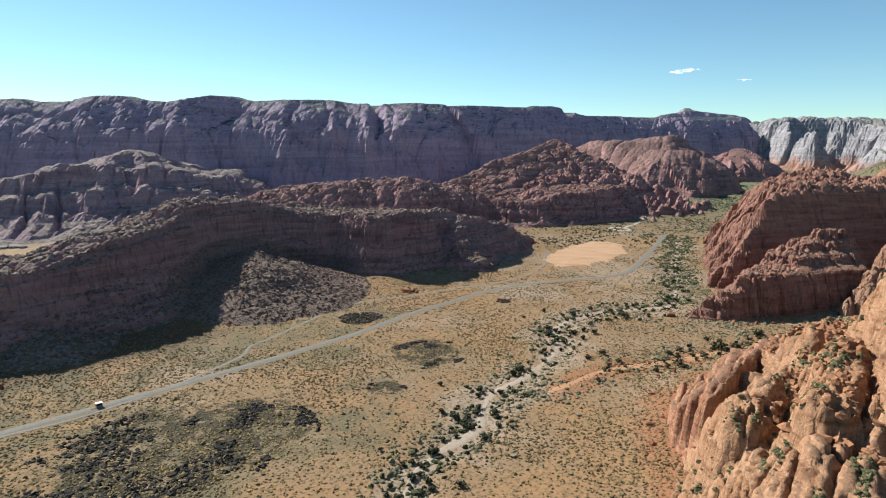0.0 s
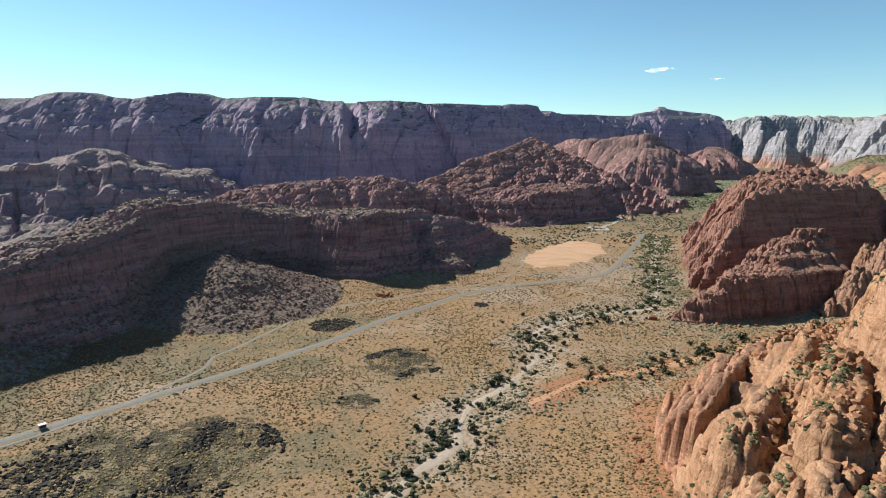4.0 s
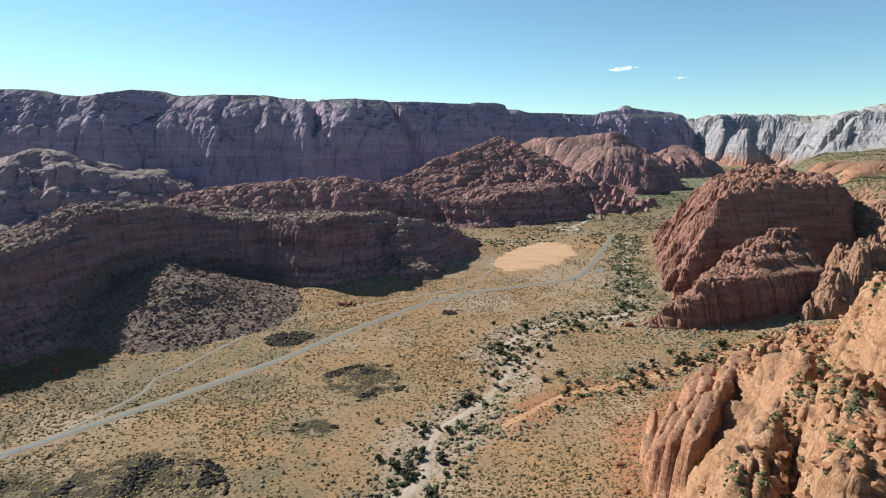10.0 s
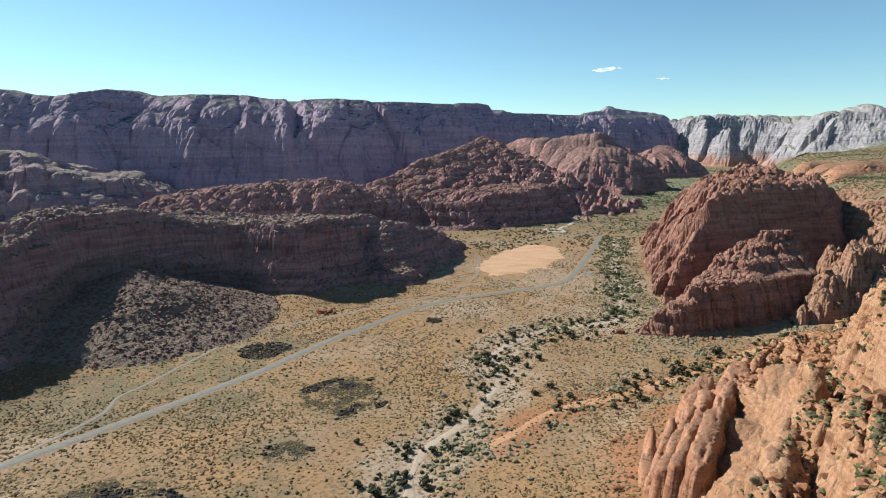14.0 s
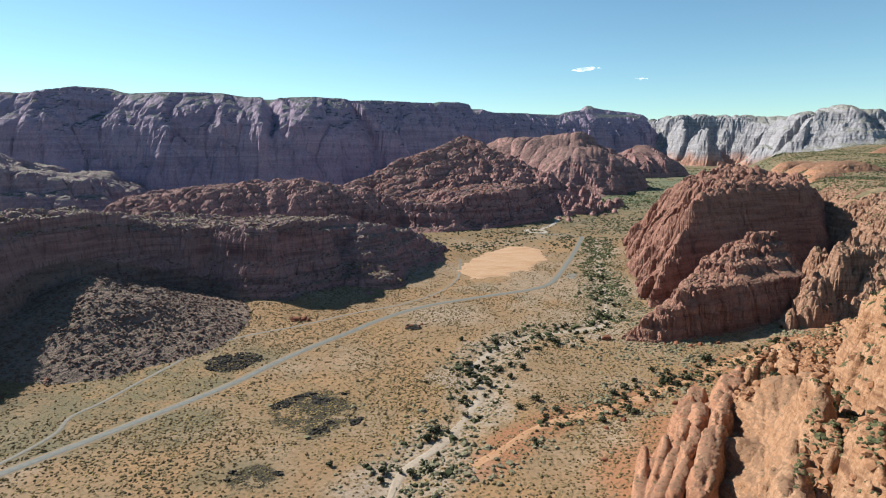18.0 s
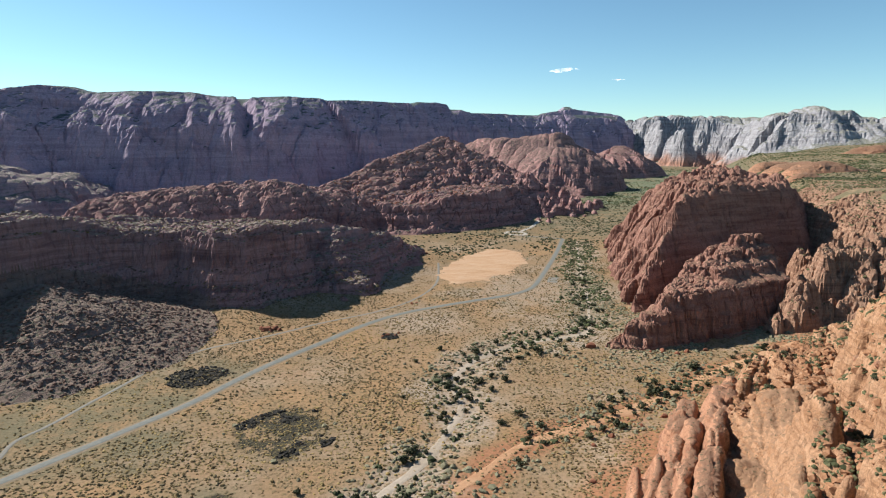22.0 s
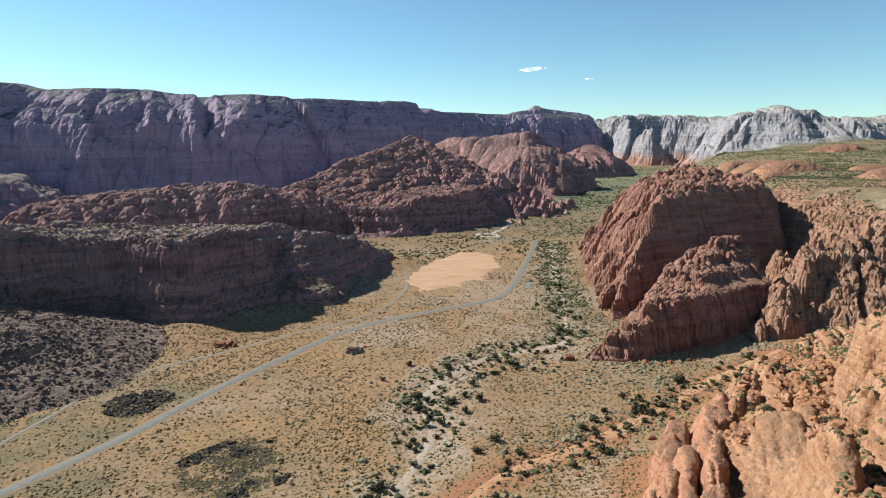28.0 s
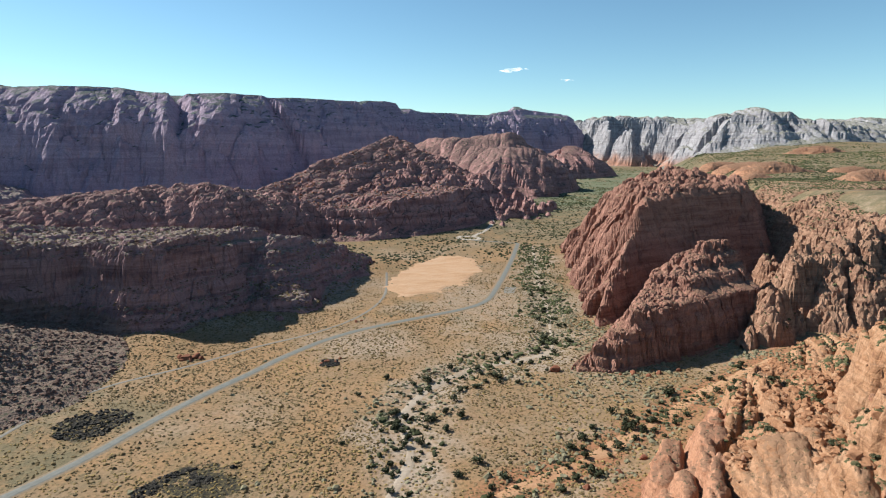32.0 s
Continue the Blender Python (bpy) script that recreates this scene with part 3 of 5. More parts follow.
def cells2(x, y):
    """Plan cells: distance to their edge, and a steady random value of the cell."""
    ix, iy = np.floor(x).astype(np.int64), np.floor(y).astype(np.int64)
    f1, f2, val = np.full(x.shape, 9.0), np.full(x.shape, 9.0), np.zeros(x.shape)
    for dx in (-1, 0, 1):
        for dy in (-1, 0, 1):
            hsh = _hash(ix + dx, iy + dy, ix * 0 + 5)
            d = (ix + dx + JIT[hsh, 0] - x) ** 2 + (iy + dy + JIT[hsh, 1] - y) ** 2
            val = np.where(d < f1, JIT[hsh, 2], val)
            f2 = np.minimum(f2, np.maximum(f1, d))
            f1 = np.minimum(f1, d)
    return np.sqrt(f2) - np.sqrt(f1), val


def pillows(x, y, size, seed, long=1.0, strike=0.0):
    """Rounded lumps of jointed rock parted by narrow cracks, 0 to 1; long ones lie along the strike."""
    ca, sa = math.cos(radians(strike)), math.sin(radians(strike))
    u, v = (x * ca - y * sa) / size, (x * sa + y * ca) / (size * long)
    u = u + 0.35 * fbm(u / 1.5, v / 1.5, 0, 2, seed)
    v = v + 0.35 * fbm(u / 1.5, v / 1.5, 0, 2, seed + 3)
    gap, val = cells2(u + 1.7 * seed, v - seed)
    r = np.clip(gap / 0.7, 0, 1)
    return (1 - (1 - r) ** 2.4) * (0.5 + 0.5 * val)


def land(x, y, foot, top, profile, warp, flute, seed, power=3.0, calm_top=False, terrace=0.0, step=9.0, joints=(0, 20), gully=(0, 20, 0, 1e9), talus=(), crests=(), fins=(0, 16, 35), ribs=(), pillow=(), crest_wave=4.5, bald=(), slots=()):
    """Height of a landform and its distance inside the foot line."""
    amp, size = warp
    xw = x + amp * fbm(x / size, y / size, 0, 4, seed)
    yw = y + amp * fbm(x / size, y / size, 0, 4, seed + 5)
    d, s = inside_distance(xw, yw, foot)
    c = blend(xw, yw, top, power)
    h, w = c[..., 0], c[..., 1]
    famp, fsize = flute
    wav = 0.35 * fsize * fbm(x / fsize / 2, y / fsize / 2, 0, 2, seed + 3)
    rib = ridged((s + wav) / fsize, d / (fsize * 9), 0, 2, seed + 2)
    jamp, jsize = joints
    gap, val = cells2(xw / jsize + seed, yw / jsize)
    fade = smooth(0, 0.2, d / w) * smooth(1.6, 0.8, d / w)
    d2 = d + famp * rib * fade + jamp * ((val - 0.5) * 2 - 1.2 * smooth(0.16, 0.0, gap)) * fade
    u = np.clip(d2 / w, 0, 3)
    p = np.interp(u, [a for a, _ in profile], [b for _, b in profile])
    g = valley(x, y)
    z = g + np.maximum(h - g, 0) * p
    gdeep, gsize, s0, s1 = gully
    if gdeep:
        cut = np.abs(vnoise((s + wav) / gsize, d / (gsize * 6), np.zeros_like(s) + seed))
        z = z - gdeep * smooth(0.28, 0.0, cut) * smooth(0.02, 0.3, d / w) * smooth(1.25 if calm_top else 2.6, 0.7 if calm_top else 1.0, d / w) * smooth(s0 - 15, s0 + 15, s) * smooth(s1 + 15, s1 - 15, s)
    if terrace:
        calm = smooth(1.15, 0.8, u) if calm_top else 1.0
        z = np.where(u > 0.02, z + (bedded(z, step, terrace, x, y, seed + 9) - z) * calm, z)
    fdeep, fsize, strike = fins
    if fdeep:
        ca, sa = math.cos(radians(strike)), math.sin(radians(strike))
        across, along = x * ca - y * sa, x * sa + y * ca
        ph = across / fsize + 0.55 * fbm(across / 60, along / 90, 0, 3, seed + 6)
        f = 2 * (ph - np.floor(ph)) - 1
        tall = 0.35 + 0.65 * smooth(-0.35, 0.25, fbm(np.floor(ph) * 7.3, along / 55, 0, 2, seed + 7))
        z = z + fdeep * tall * (np.sqrt(np.maximum(1 - np.abs(f) ** 3.2, 0)) - 0.85) * smooth(0.03, 0.3, d / w)
    z = np.where(d < 0, g + np.maximum(d, -12) * 0.4, z)
    for (ax, ay, az), (bx, by, bz), slope in crests:
        t = np.clip(((xw - ax) * (bx - ax) + (yw - ay) * (by - ay)) / ((bx - ax) ** 2 + (by - ay) ** 2), 0, 1)
        r = np.hypot(xw - ax - t * (bx - ax), yw - ay - t * (by - ay))
        c = az + t * (bz - az) - slope * r * (1 + 0.25 * ridged(xw / 30, yw / 30, 0, 2, seed + 4))
        c = bedded(c, step, terrace, x, y, seed + 8)
        d = np.maximum(d, np.where(c > g - 3, np.clip((c - g) * 0.6, -3.5, 12), -9))
        z = np.where(c > g - 3, np.maximum(z, c), z)
    for ax, ay, az, bx, by, bz, half in ribs:
        t = np.clip(((xw - ax) * (bx - ax) + (yw - ay) * (by - ay)) / ((bx - ax) ** 2 + (by - ay) ** 2), 0, 1)
        r = np.hypot(xw - ax - t * (bx - ax), yw - ay - t * (by - ay)) * (1 + 0.4 * fbm(x / 11, y / 11, 0, 3, seed + 14))
        c = az + t * (bz - az) + crest_wave * fbm(t * math.hypot(bx - ax, by - ay) / 22 + ax, r * 0 + by, 0, 3, seed + 15)
        if half > 5.7:
            kg, kv = cells2(x / 8.0 + 2 * ax, y / 8.0)
            c = c + 1.4 * crest_wave * (kv * smooth(0.0, 0.4, kg) - 0.4)
        c = c - np.where(r < half, 1.15 * half * (1 - np.sqrt(np.maximum(1 - (r / half) ** 2, 0))), 1.15 * half + (8.0 if half < 5.0 else 2.6) * (r - half))
        c = bedded(c, step, 0.5, x, y, seed + 8)
        d = np.maximum(d, np.where(c > g - 3, np.clip((c - g) * 0.6, -3.5, 6), -9))
        z = np.where(c > g - 3, np.maximum(z, c), z)
    bare = 1.0
    for poly in bald:
        bare = bare * (0.3 + 0.7 * smooth(5, -5, inside_distance(x, y, poly)[0] + 5 * fbm(x / 14, y / 14, 0, 3, 5)))
    for amount, size, long, at, lo, hi in pillow:
        z = z + bare * amount * (pillows(x, y, size, seed + int(size), long, at) - 0.62) * smooth(lo, hi, u) * smooth(2, 12, z - g)
    for deep, size, long, at in slots:
        ca, sa = math.cos(radians(at)), math.sin(radians(at))
        bend = 0.3 * fbm(x / size / 2, y / size / 2, 0, 3, seed + 21)
        gap, _ = cells2((x * ca - y * sa) / size + bend, (x * sa + y * ca) / (size * long) + seed + bend)
        z = z - bare * deep * smooth(1.7 / size, 0.0, gap) * smooth(3, 12, z - g)
    for cx, cy, cz, reach in talus:
        r = np.hypot(x - cx, y - cy) + 9 * fbm(x / 26, y / 26, 0, 4, seed + 12)
        c = g - 1 + (cz - g) * np.where(r < 1.02 * reach, np.clip(1.02 - r / reach, 0, 1) ** 1.15 * 0.94, -0.1)
        d = np.maximum(d, np.where(c > g, (c - g) * 1.5, -9))
        z = np.maximum(z, c)
    return z, d


def build_land(name, box, cell, heights, material, lumps, label, category, keep=-4.0, parts=(), soft=False):
    """A landform as one fine mesh; lumps: (amount, size, kind, seed) pushed out along the surface."""
    x0, y0, x1, y1 = box
    xs, ys = np.arange(x0, x1 + cell, cell), np.arange(y0, y1 + cell, cell)
    X, Y = np.meshgrid(xs, ys)
    Z, D = heights(X, Y)
    used, faces = grid_faces(*X.shape, D > keep)
    gy, gx = np.gradient(Z, cell)
    ln = np.sqrt(gx * gx + gy * gy + 1)
    N = np.stack([-gx / ln, -gy / ln, 1 / ln], -1).reshape(-1, 3)[used]
    V = np.stack([X, Y, Z], -1).reshape(-1, 3)[used]
    edge = smooth(-2, 10, D.ravel()[used]) * (0.3 + 0.7 * smooth(0.05, 0.4, 1 - N[:, 2]))
    out = np.zeros(len(V))
    for amount, size, kind, seed in lumps:
        x, y, z = V[:, 0] / size + 3.7 * seed, V[:, 1] / size - 1.9 * seed, V[:, 2] / size + 0.7 * seed
        if kind == "block":
            f1, f2 = cells(x, y, z * 1.5)
            out += amount * (smooth(0.0, 0.22, f2 - f1) - 0.7)
        elif kind == "knob":
            f1, f2 = cells(x, y, z * 1.3)
            some = smooth(-0.15, 0.25, fbm(x * 0.3, y * 0.3, z * 0.3, 2, seed))
            out += amount * (smooth(-0.05, 0.6, f2 - f1) - 0.6) * some
        elif kind == "bed":
            out += amount * fbm(x * 0.12, y * 0.12, z, 3, seed)
        elif kind == "ridge":
            out += amount * ridged(x, y, z * 0.4, 3, seed)
        else:
            out += amount * fbm(x, y, z, 4, seed, 0.6)
    V = V + N * (out * edge)[:, None]
    if not parts:
        return tagged(new(name, mesh_of(name, V, faces, material, soft)), label, category)
    base = V[:, :2].mean(axis=0)
    ob = tagged(new(name), label, category)
    ob.location = (*base, valley(base[:1], base[1:])[0])
    fc = V[faces].mean(axis=1)
    df = D.ravel()[used][faces].mean(axis=1)
    todo = np.ones(len(faces), bool)
    for pname, plabel, test, *other in parts:
        m = todo & test(fc[:, 0], fc[:, 1], fc[:, 2], df)
        todo &= ~m
        ids = np.unique(faces[m])
        remap = np.zeros(len(V), np.int64)
        remap[ids] = np.arange(len(ids))
        piece = new(pname, mesh_of(pname, V[ids] - np.array(ob.location), remap[faces[m]], other[0] if other else material, soft))
        piece.parent = ob
        if plabel:
            piece["label"] = plabel
    return ob


def rest(x, y, z, d):
    return d > -1e9


def wobble(x, y, amount, size):
    return amount * fbm(x / size, y / size, 0, 3, 77)


def faceted(x, y, facets, top, seed, warp=(4, 40), knobs=(4, 14), terrace=0.2, step=6.0, sharp=3.0):
    """A rock cut by sloping faces: each facet is (x0, y0, x1, y1, rise, depth, spacing, long), its inside to the left of the way; rise: (distance, height) pairs; depth, spacing and long: its joints."""
    amp, size = warp
    xw = x + amp * fbm(x / size, y / size, 0, 4, seed)
    yw = y + amp * fbm(x / size, y / size, 0, 4, seed + 5)
    g = valley(x, y)
    h = blend(xw, yw, top)[..., 0]
    h = h + knobs[0] * (pillows(x, y, knobs[1], seed, 1.3, 40) - 0.6) + 0.45 * knobs[0] * (pillows(x, y, knobs[1] * 0.42, seed + 1) - 0.6)
    z, dmin = h, np.full(x.shape, 1e9)
    for k, (x0, y0, x1, y1, rise, depth, spacing, long) in enumerate(facets):
        le = math.hypot(x1 - x0, y1 - y0)
        tx, ty = (x1 - x0) / le, (y1 - y0) / le
        d = -(xw - x0) * ty + (yw - y0) * tx
        s = (xw - x0) * tx + (yw - y0) * ty
        dmin = np.minimum(dmin, d)
        slab = pillows(s, d, spacing, seed + 2 * k, long, 8) - 0.75 + 0.7 * fbm(s / spacing / 2.2, d / spacing / 5, 0, 3, seed + k)
        chip = pillows(s, d, spacing * 0.38, seed + 2 * k + 1, 1.2, 0) - 0.75
        gap, _ = cells2(s / spacing / 0.8 + 3.3 * seed + 0.35 * fbm(s / 30, d / 30, 0, 3, seed + k), (d + 0.45 * s) / (spacing * long * 1.2) + k)
        d2 = d + (depth * slab + 0.16 * depth * chip - 0.8 * depth * smooth(0.15, 0.0, gap)) * smooth(0, 3, d)
        f = g + np.interp(d2, [a for a, _ in rise], [b for _, b in rise])
        z = -np.logaddexp(-z / sharp, -f / sharp) * sharp
    z = bedded(z, step, terrace, x, y, seed + 9)
    z = np.where(dmin < 0, np.minimum(z, g + dmin * 0.4), z)
    return np.maximum(z, g - 5), dmin


def linear(slope, reach=400):
    return [(-20, -20 * slope), (0, 0), (reach, reach * slope)]


FIN_WALL = [(-20, -40), (0, 0), (6, 6), (20, 40), (45, 96), (60, 112), (90, 124), (400, 300)]
FIN_FLANK = [(-20, -24), (0, 0), (8, 16), (38, 58), (64, 96), (82, 116), (115, 134), (400, 300)]
FIN_FACETS = [(268, 609, 600, 744, FIN_WALL, 4.0, 44, 3.0), (592, 744, 685, 880, linear(2.6), 3, 30, 2), (685, 880, 560, 1035, linear(1.2), 4, 30, 2), (560, 1035, 425, 985, linear(1.0), 4, 30, 2), (425, 985, 350, 806, FIN_FLANK, 17, 30, 2.2), (350, 806, 268, 609, FIN_FLANK, 14, 26, 2.6)]
LOBE_WALL = [(-20, -40), (0, 0), (3, 9), (9, 25), (14, 33), (30, 44), (42, 58), (75, 84), (300, 170)]
LOBE_FACETS = [(222, 540, 250, 528, linear(1.5), 3, 12, 1.5), (250, 528, 330, 541, LOBE_WALL, 4.2, 21, 4), (330, 541, 440, 585, LOBE_WALL, 4.5, 23, 4), (440, 585, 480, 640, linear(1.8), 4, 20, 3), (480, 640, 460, 700, linear(1.6), 3, 22, 2), (460, 700, 350, 664, linear(1.7), 3, 22, 2), (350, 664, 222, 540, linear(1.75), 5, 16, 1.5)]


SCARP = [(0, 0), (0.35, 0.22), (0.5, 0.38), (0.60, 0.60), (0.72, 0.68), (0.82, 0.94), (1.0, 1.0), (3, 1.0)]
SLOPED = [(0, 0), (0.25, 0.20), (0.40, 0.40), (0.50, 0.46), (0.64, 0.68), (0.74, 0.75), (0.86, 0.93), (1.0, 0.985), (1.4, 1.0), (3, 1.0)]
WALL_RISE = [(0, 0), (0.15, 0.14), (0.3, 0.36), (0.42, 0.57), (0.5, 0.69), (0.6, 0.77), (0.8, 0.90), (1.0, 1.0), (3, 1.0)]
RUBBLY = [(0, 0), (0.2, 0.12), (0.42, 0.30), (0.52, 0.46), (0.6, 0.55), (0.68, 0.84), (0.78, 0.89), (0.82, 0.985), (1.0, 1.0), (3, 1.0)]
ROUND = [(0, 0), (0.06, 0.17), (0.2, 0.38), (0.4, 0.63), (0.6, 0.80), (0.8, 0.92), (1.0, 1.0), (3, 1.0)]
STEEP = [(0, 0), (0.05, 0.14), (0.22, 0.58), (0.36, 0.80), (0.6, 0.93), (1.0, 1.0), (3, 1.0)]


def form(foot, top, profile, warp, flute, seed, **more):
    return lambda x, y: land(x, y, foot, top, profile, warp, flute, seed, **more)


build_land("canyon_wall", (-2100, 1380, 1960, 3860), 6.0, form(WALL_FOOT, WALL_TOP, WALL_RISE, (40, 260), (58, 230), 11, calm_top=True, terrace=0.08, step=17, joints=(6, 70), gully=(34, 260, 0, 1e9), pillow=[(20, 110, 1.2, 20, 1.0, 0.6), (9, 40, 1.0, 20, 1.0, 0.6)]), hazed_wall_rock, [(4, 70, "ridge", 1), (2.5, 30, "block", 2)], "long shaded red sandstone canyon wall with scrubby rim", "canyon wall",
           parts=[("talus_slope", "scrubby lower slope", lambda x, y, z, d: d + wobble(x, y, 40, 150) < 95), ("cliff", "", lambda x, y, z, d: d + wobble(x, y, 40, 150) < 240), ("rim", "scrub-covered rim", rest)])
build_land("white_cliff", (1700, 2200, 4600, 4600), 10.0, form(FAR_FOOT, FAR_TOP, SLOPED, (70, 260), (80, 220), 21, terrace=0.1, step=30, gully=(40, 210, 0, 1e9), pillow=[(24, 130, 2.0, 20, 0.05, 0.3), (10, 48, 1.8, 20, 0.05, 0.3)]), white_rock, [(6, 90, "ridge", 4), (4, 40, "block", 5)], "pale white sandstone cliffs at the canyon head", "cliff")
build_land("far_peak", (1350, 4450, 2500, 4880), 10.0, form(PEAK_FOOT, PEAK_TOP, ROUND, (20, 120), (10, 90), 31), hazed_wall_rock, [(8, 60, "noise", 6)], "small dark conical peak on the far skyline", "peak")
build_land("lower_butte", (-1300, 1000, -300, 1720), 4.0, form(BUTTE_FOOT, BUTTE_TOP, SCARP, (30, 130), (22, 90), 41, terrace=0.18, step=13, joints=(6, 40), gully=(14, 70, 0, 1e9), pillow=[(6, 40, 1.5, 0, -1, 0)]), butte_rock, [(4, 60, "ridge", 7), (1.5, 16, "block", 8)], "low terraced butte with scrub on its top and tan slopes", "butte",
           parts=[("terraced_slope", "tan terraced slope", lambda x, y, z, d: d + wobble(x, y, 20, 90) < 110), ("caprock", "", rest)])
build_land("red_knoll", (940, 2240, 1450, 2720), 5.0, form(KNOLL_FOOT, KNOLL_TOP, ROUND, (30, 120), (24, 70), 51, gully=(22, 60, 0, 1e9)), hill_rock, [(6, 60, "ridge", 9), (1.5, 22, "block", 9)], "small rounded red sandstone knoll", "rock hill")
build_land("slickrock_dome", (340, 1580, 1020, 2520), 4.5, form(DOME_FOOT, DOME_TOP, ROUND, (40, 150), (30, 90), 61, pillow=[(7, 60, 4.5, 25, -1, 0), (2.6, 20, 6.0, 25, -1, 0)]), hill_rock, [(4, 70, "ridge", 10), (1.4, 22, "bed", 43), (1.2, 24, "block", 11)], "rounded red slickrock dome with ribbed flanks", "rock dome",
           parts=[("flank", "ribbed flank", lambda x, y, z, d: d + wobble(x, y, 20, 70) < 110), ("summit", "rounded bare summit", rest)])
HILL_CREST = [(10, 1190, 92), (60, 1265, 106), (144, 1350, 138), (215, 1430, 158), (277, 1500, 181), (330, 1505, 154), (383, 1500, 132), (476, 1485, 88)]
build_land("pyramid_hill", (-70, 1040, 680, 1860), 2.5, form(HILL_FOOT, HILL_TOP, SCARP, (20, 110), (12, 60), 71, terrace=0.2, step=10, joints=(3, 40), pillow=[(6, 30, 3.2, 42, -1, 0), (2.6, 11, 3.0, 42, -1, 0)], slots=[(6, 30, 3.0, 42)], crests=[(a, b, 0.46) for a, b in zip(HILL_CREST[:-1], HILL_CREST[1:])]), hill_rock, [(3.0, 60, "ridge", 12), (1.4, 16, "block", 13), (1.0, 7, "block", 14)], "pyramid-shaped red rock hill with blocky ledges", "rock hill",
           parts=[("base_cliff", "dark base cliff", lambda x, y, z, d: d + wobble(x, y, 14, 60) < 52), ("upper_slope", "blocky ledged slope", rest)])
build_land("back_ridge", (-390, 890, 120, 1270), 2.2, form(RIDGE_FOOT, RIDGE_TOP, ROUND, (12, 60), (8, 30), 81, terrace=0.2, step=7, joints=(2, 24), gully=(4, 50, 0, 1e9), pillow=[(7, 24, 1.6, 60, -1, 0), (3, 10, 1.2, 60, -1, 0)]), hill_rock, [(1.5, 30, "ridge", 15), (1.2, 14, "block", 16), (0.8, 6, "noise", 16)], "low red rock ridge with rounded sunlit top", "ridge",
           parts=[("lower_face", "shaded lower face", lambda x, y, z, d: d + wobble(x, y, 6, 24) < 24), ("crown", "rounded knobbly crown", rest)])
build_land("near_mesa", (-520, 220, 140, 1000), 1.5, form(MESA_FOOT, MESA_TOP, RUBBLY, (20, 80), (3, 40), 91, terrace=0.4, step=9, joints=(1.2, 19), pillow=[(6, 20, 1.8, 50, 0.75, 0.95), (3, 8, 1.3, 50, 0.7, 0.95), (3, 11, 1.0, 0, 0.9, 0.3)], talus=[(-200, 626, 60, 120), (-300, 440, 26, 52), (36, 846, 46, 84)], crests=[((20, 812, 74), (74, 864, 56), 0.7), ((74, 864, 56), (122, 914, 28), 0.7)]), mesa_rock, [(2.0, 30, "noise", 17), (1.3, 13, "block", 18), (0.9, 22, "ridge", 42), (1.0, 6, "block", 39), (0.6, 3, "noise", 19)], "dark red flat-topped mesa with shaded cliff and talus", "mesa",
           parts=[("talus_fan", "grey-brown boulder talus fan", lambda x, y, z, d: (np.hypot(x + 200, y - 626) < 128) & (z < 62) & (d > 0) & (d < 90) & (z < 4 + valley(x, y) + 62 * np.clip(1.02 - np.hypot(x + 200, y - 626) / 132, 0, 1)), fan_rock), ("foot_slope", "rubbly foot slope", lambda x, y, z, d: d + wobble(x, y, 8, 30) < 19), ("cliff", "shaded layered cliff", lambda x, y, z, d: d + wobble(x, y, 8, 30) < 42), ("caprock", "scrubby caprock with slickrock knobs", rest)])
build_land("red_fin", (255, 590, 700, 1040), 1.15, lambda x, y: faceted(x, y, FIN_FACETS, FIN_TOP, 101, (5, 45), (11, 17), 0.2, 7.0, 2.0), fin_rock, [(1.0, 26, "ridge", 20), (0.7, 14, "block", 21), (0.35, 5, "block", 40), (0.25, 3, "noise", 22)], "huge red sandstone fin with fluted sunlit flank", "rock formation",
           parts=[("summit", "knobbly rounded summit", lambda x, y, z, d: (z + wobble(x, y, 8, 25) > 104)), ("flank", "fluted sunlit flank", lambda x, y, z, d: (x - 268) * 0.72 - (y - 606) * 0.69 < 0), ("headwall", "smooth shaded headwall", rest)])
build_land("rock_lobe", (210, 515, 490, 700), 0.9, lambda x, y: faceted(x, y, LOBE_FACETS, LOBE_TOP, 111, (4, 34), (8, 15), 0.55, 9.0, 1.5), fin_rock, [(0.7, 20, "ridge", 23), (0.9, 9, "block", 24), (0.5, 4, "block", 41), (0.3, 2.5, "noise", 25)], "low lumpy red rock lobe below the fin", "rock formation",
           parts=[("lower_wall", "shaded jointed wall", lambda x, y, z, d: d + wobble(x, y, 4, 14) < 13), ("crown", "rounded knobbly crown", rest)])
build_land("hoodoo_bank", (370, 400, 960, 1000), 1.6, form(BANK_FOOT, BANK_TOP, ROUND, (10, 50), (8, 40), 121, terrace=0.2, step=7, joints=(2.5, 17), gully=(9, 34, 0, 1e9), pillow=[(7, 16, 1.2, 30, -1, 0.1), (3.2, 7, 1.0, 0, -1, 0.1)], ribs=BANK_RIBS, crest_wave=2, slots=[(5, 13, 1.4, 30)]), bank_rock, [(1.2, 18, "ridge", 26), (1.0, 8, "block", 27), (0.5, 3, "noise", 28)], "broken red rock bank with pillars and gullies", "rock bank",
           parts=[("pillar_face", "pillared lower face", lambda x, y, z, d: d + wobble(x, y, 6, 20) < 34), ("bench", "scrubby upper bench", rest)])
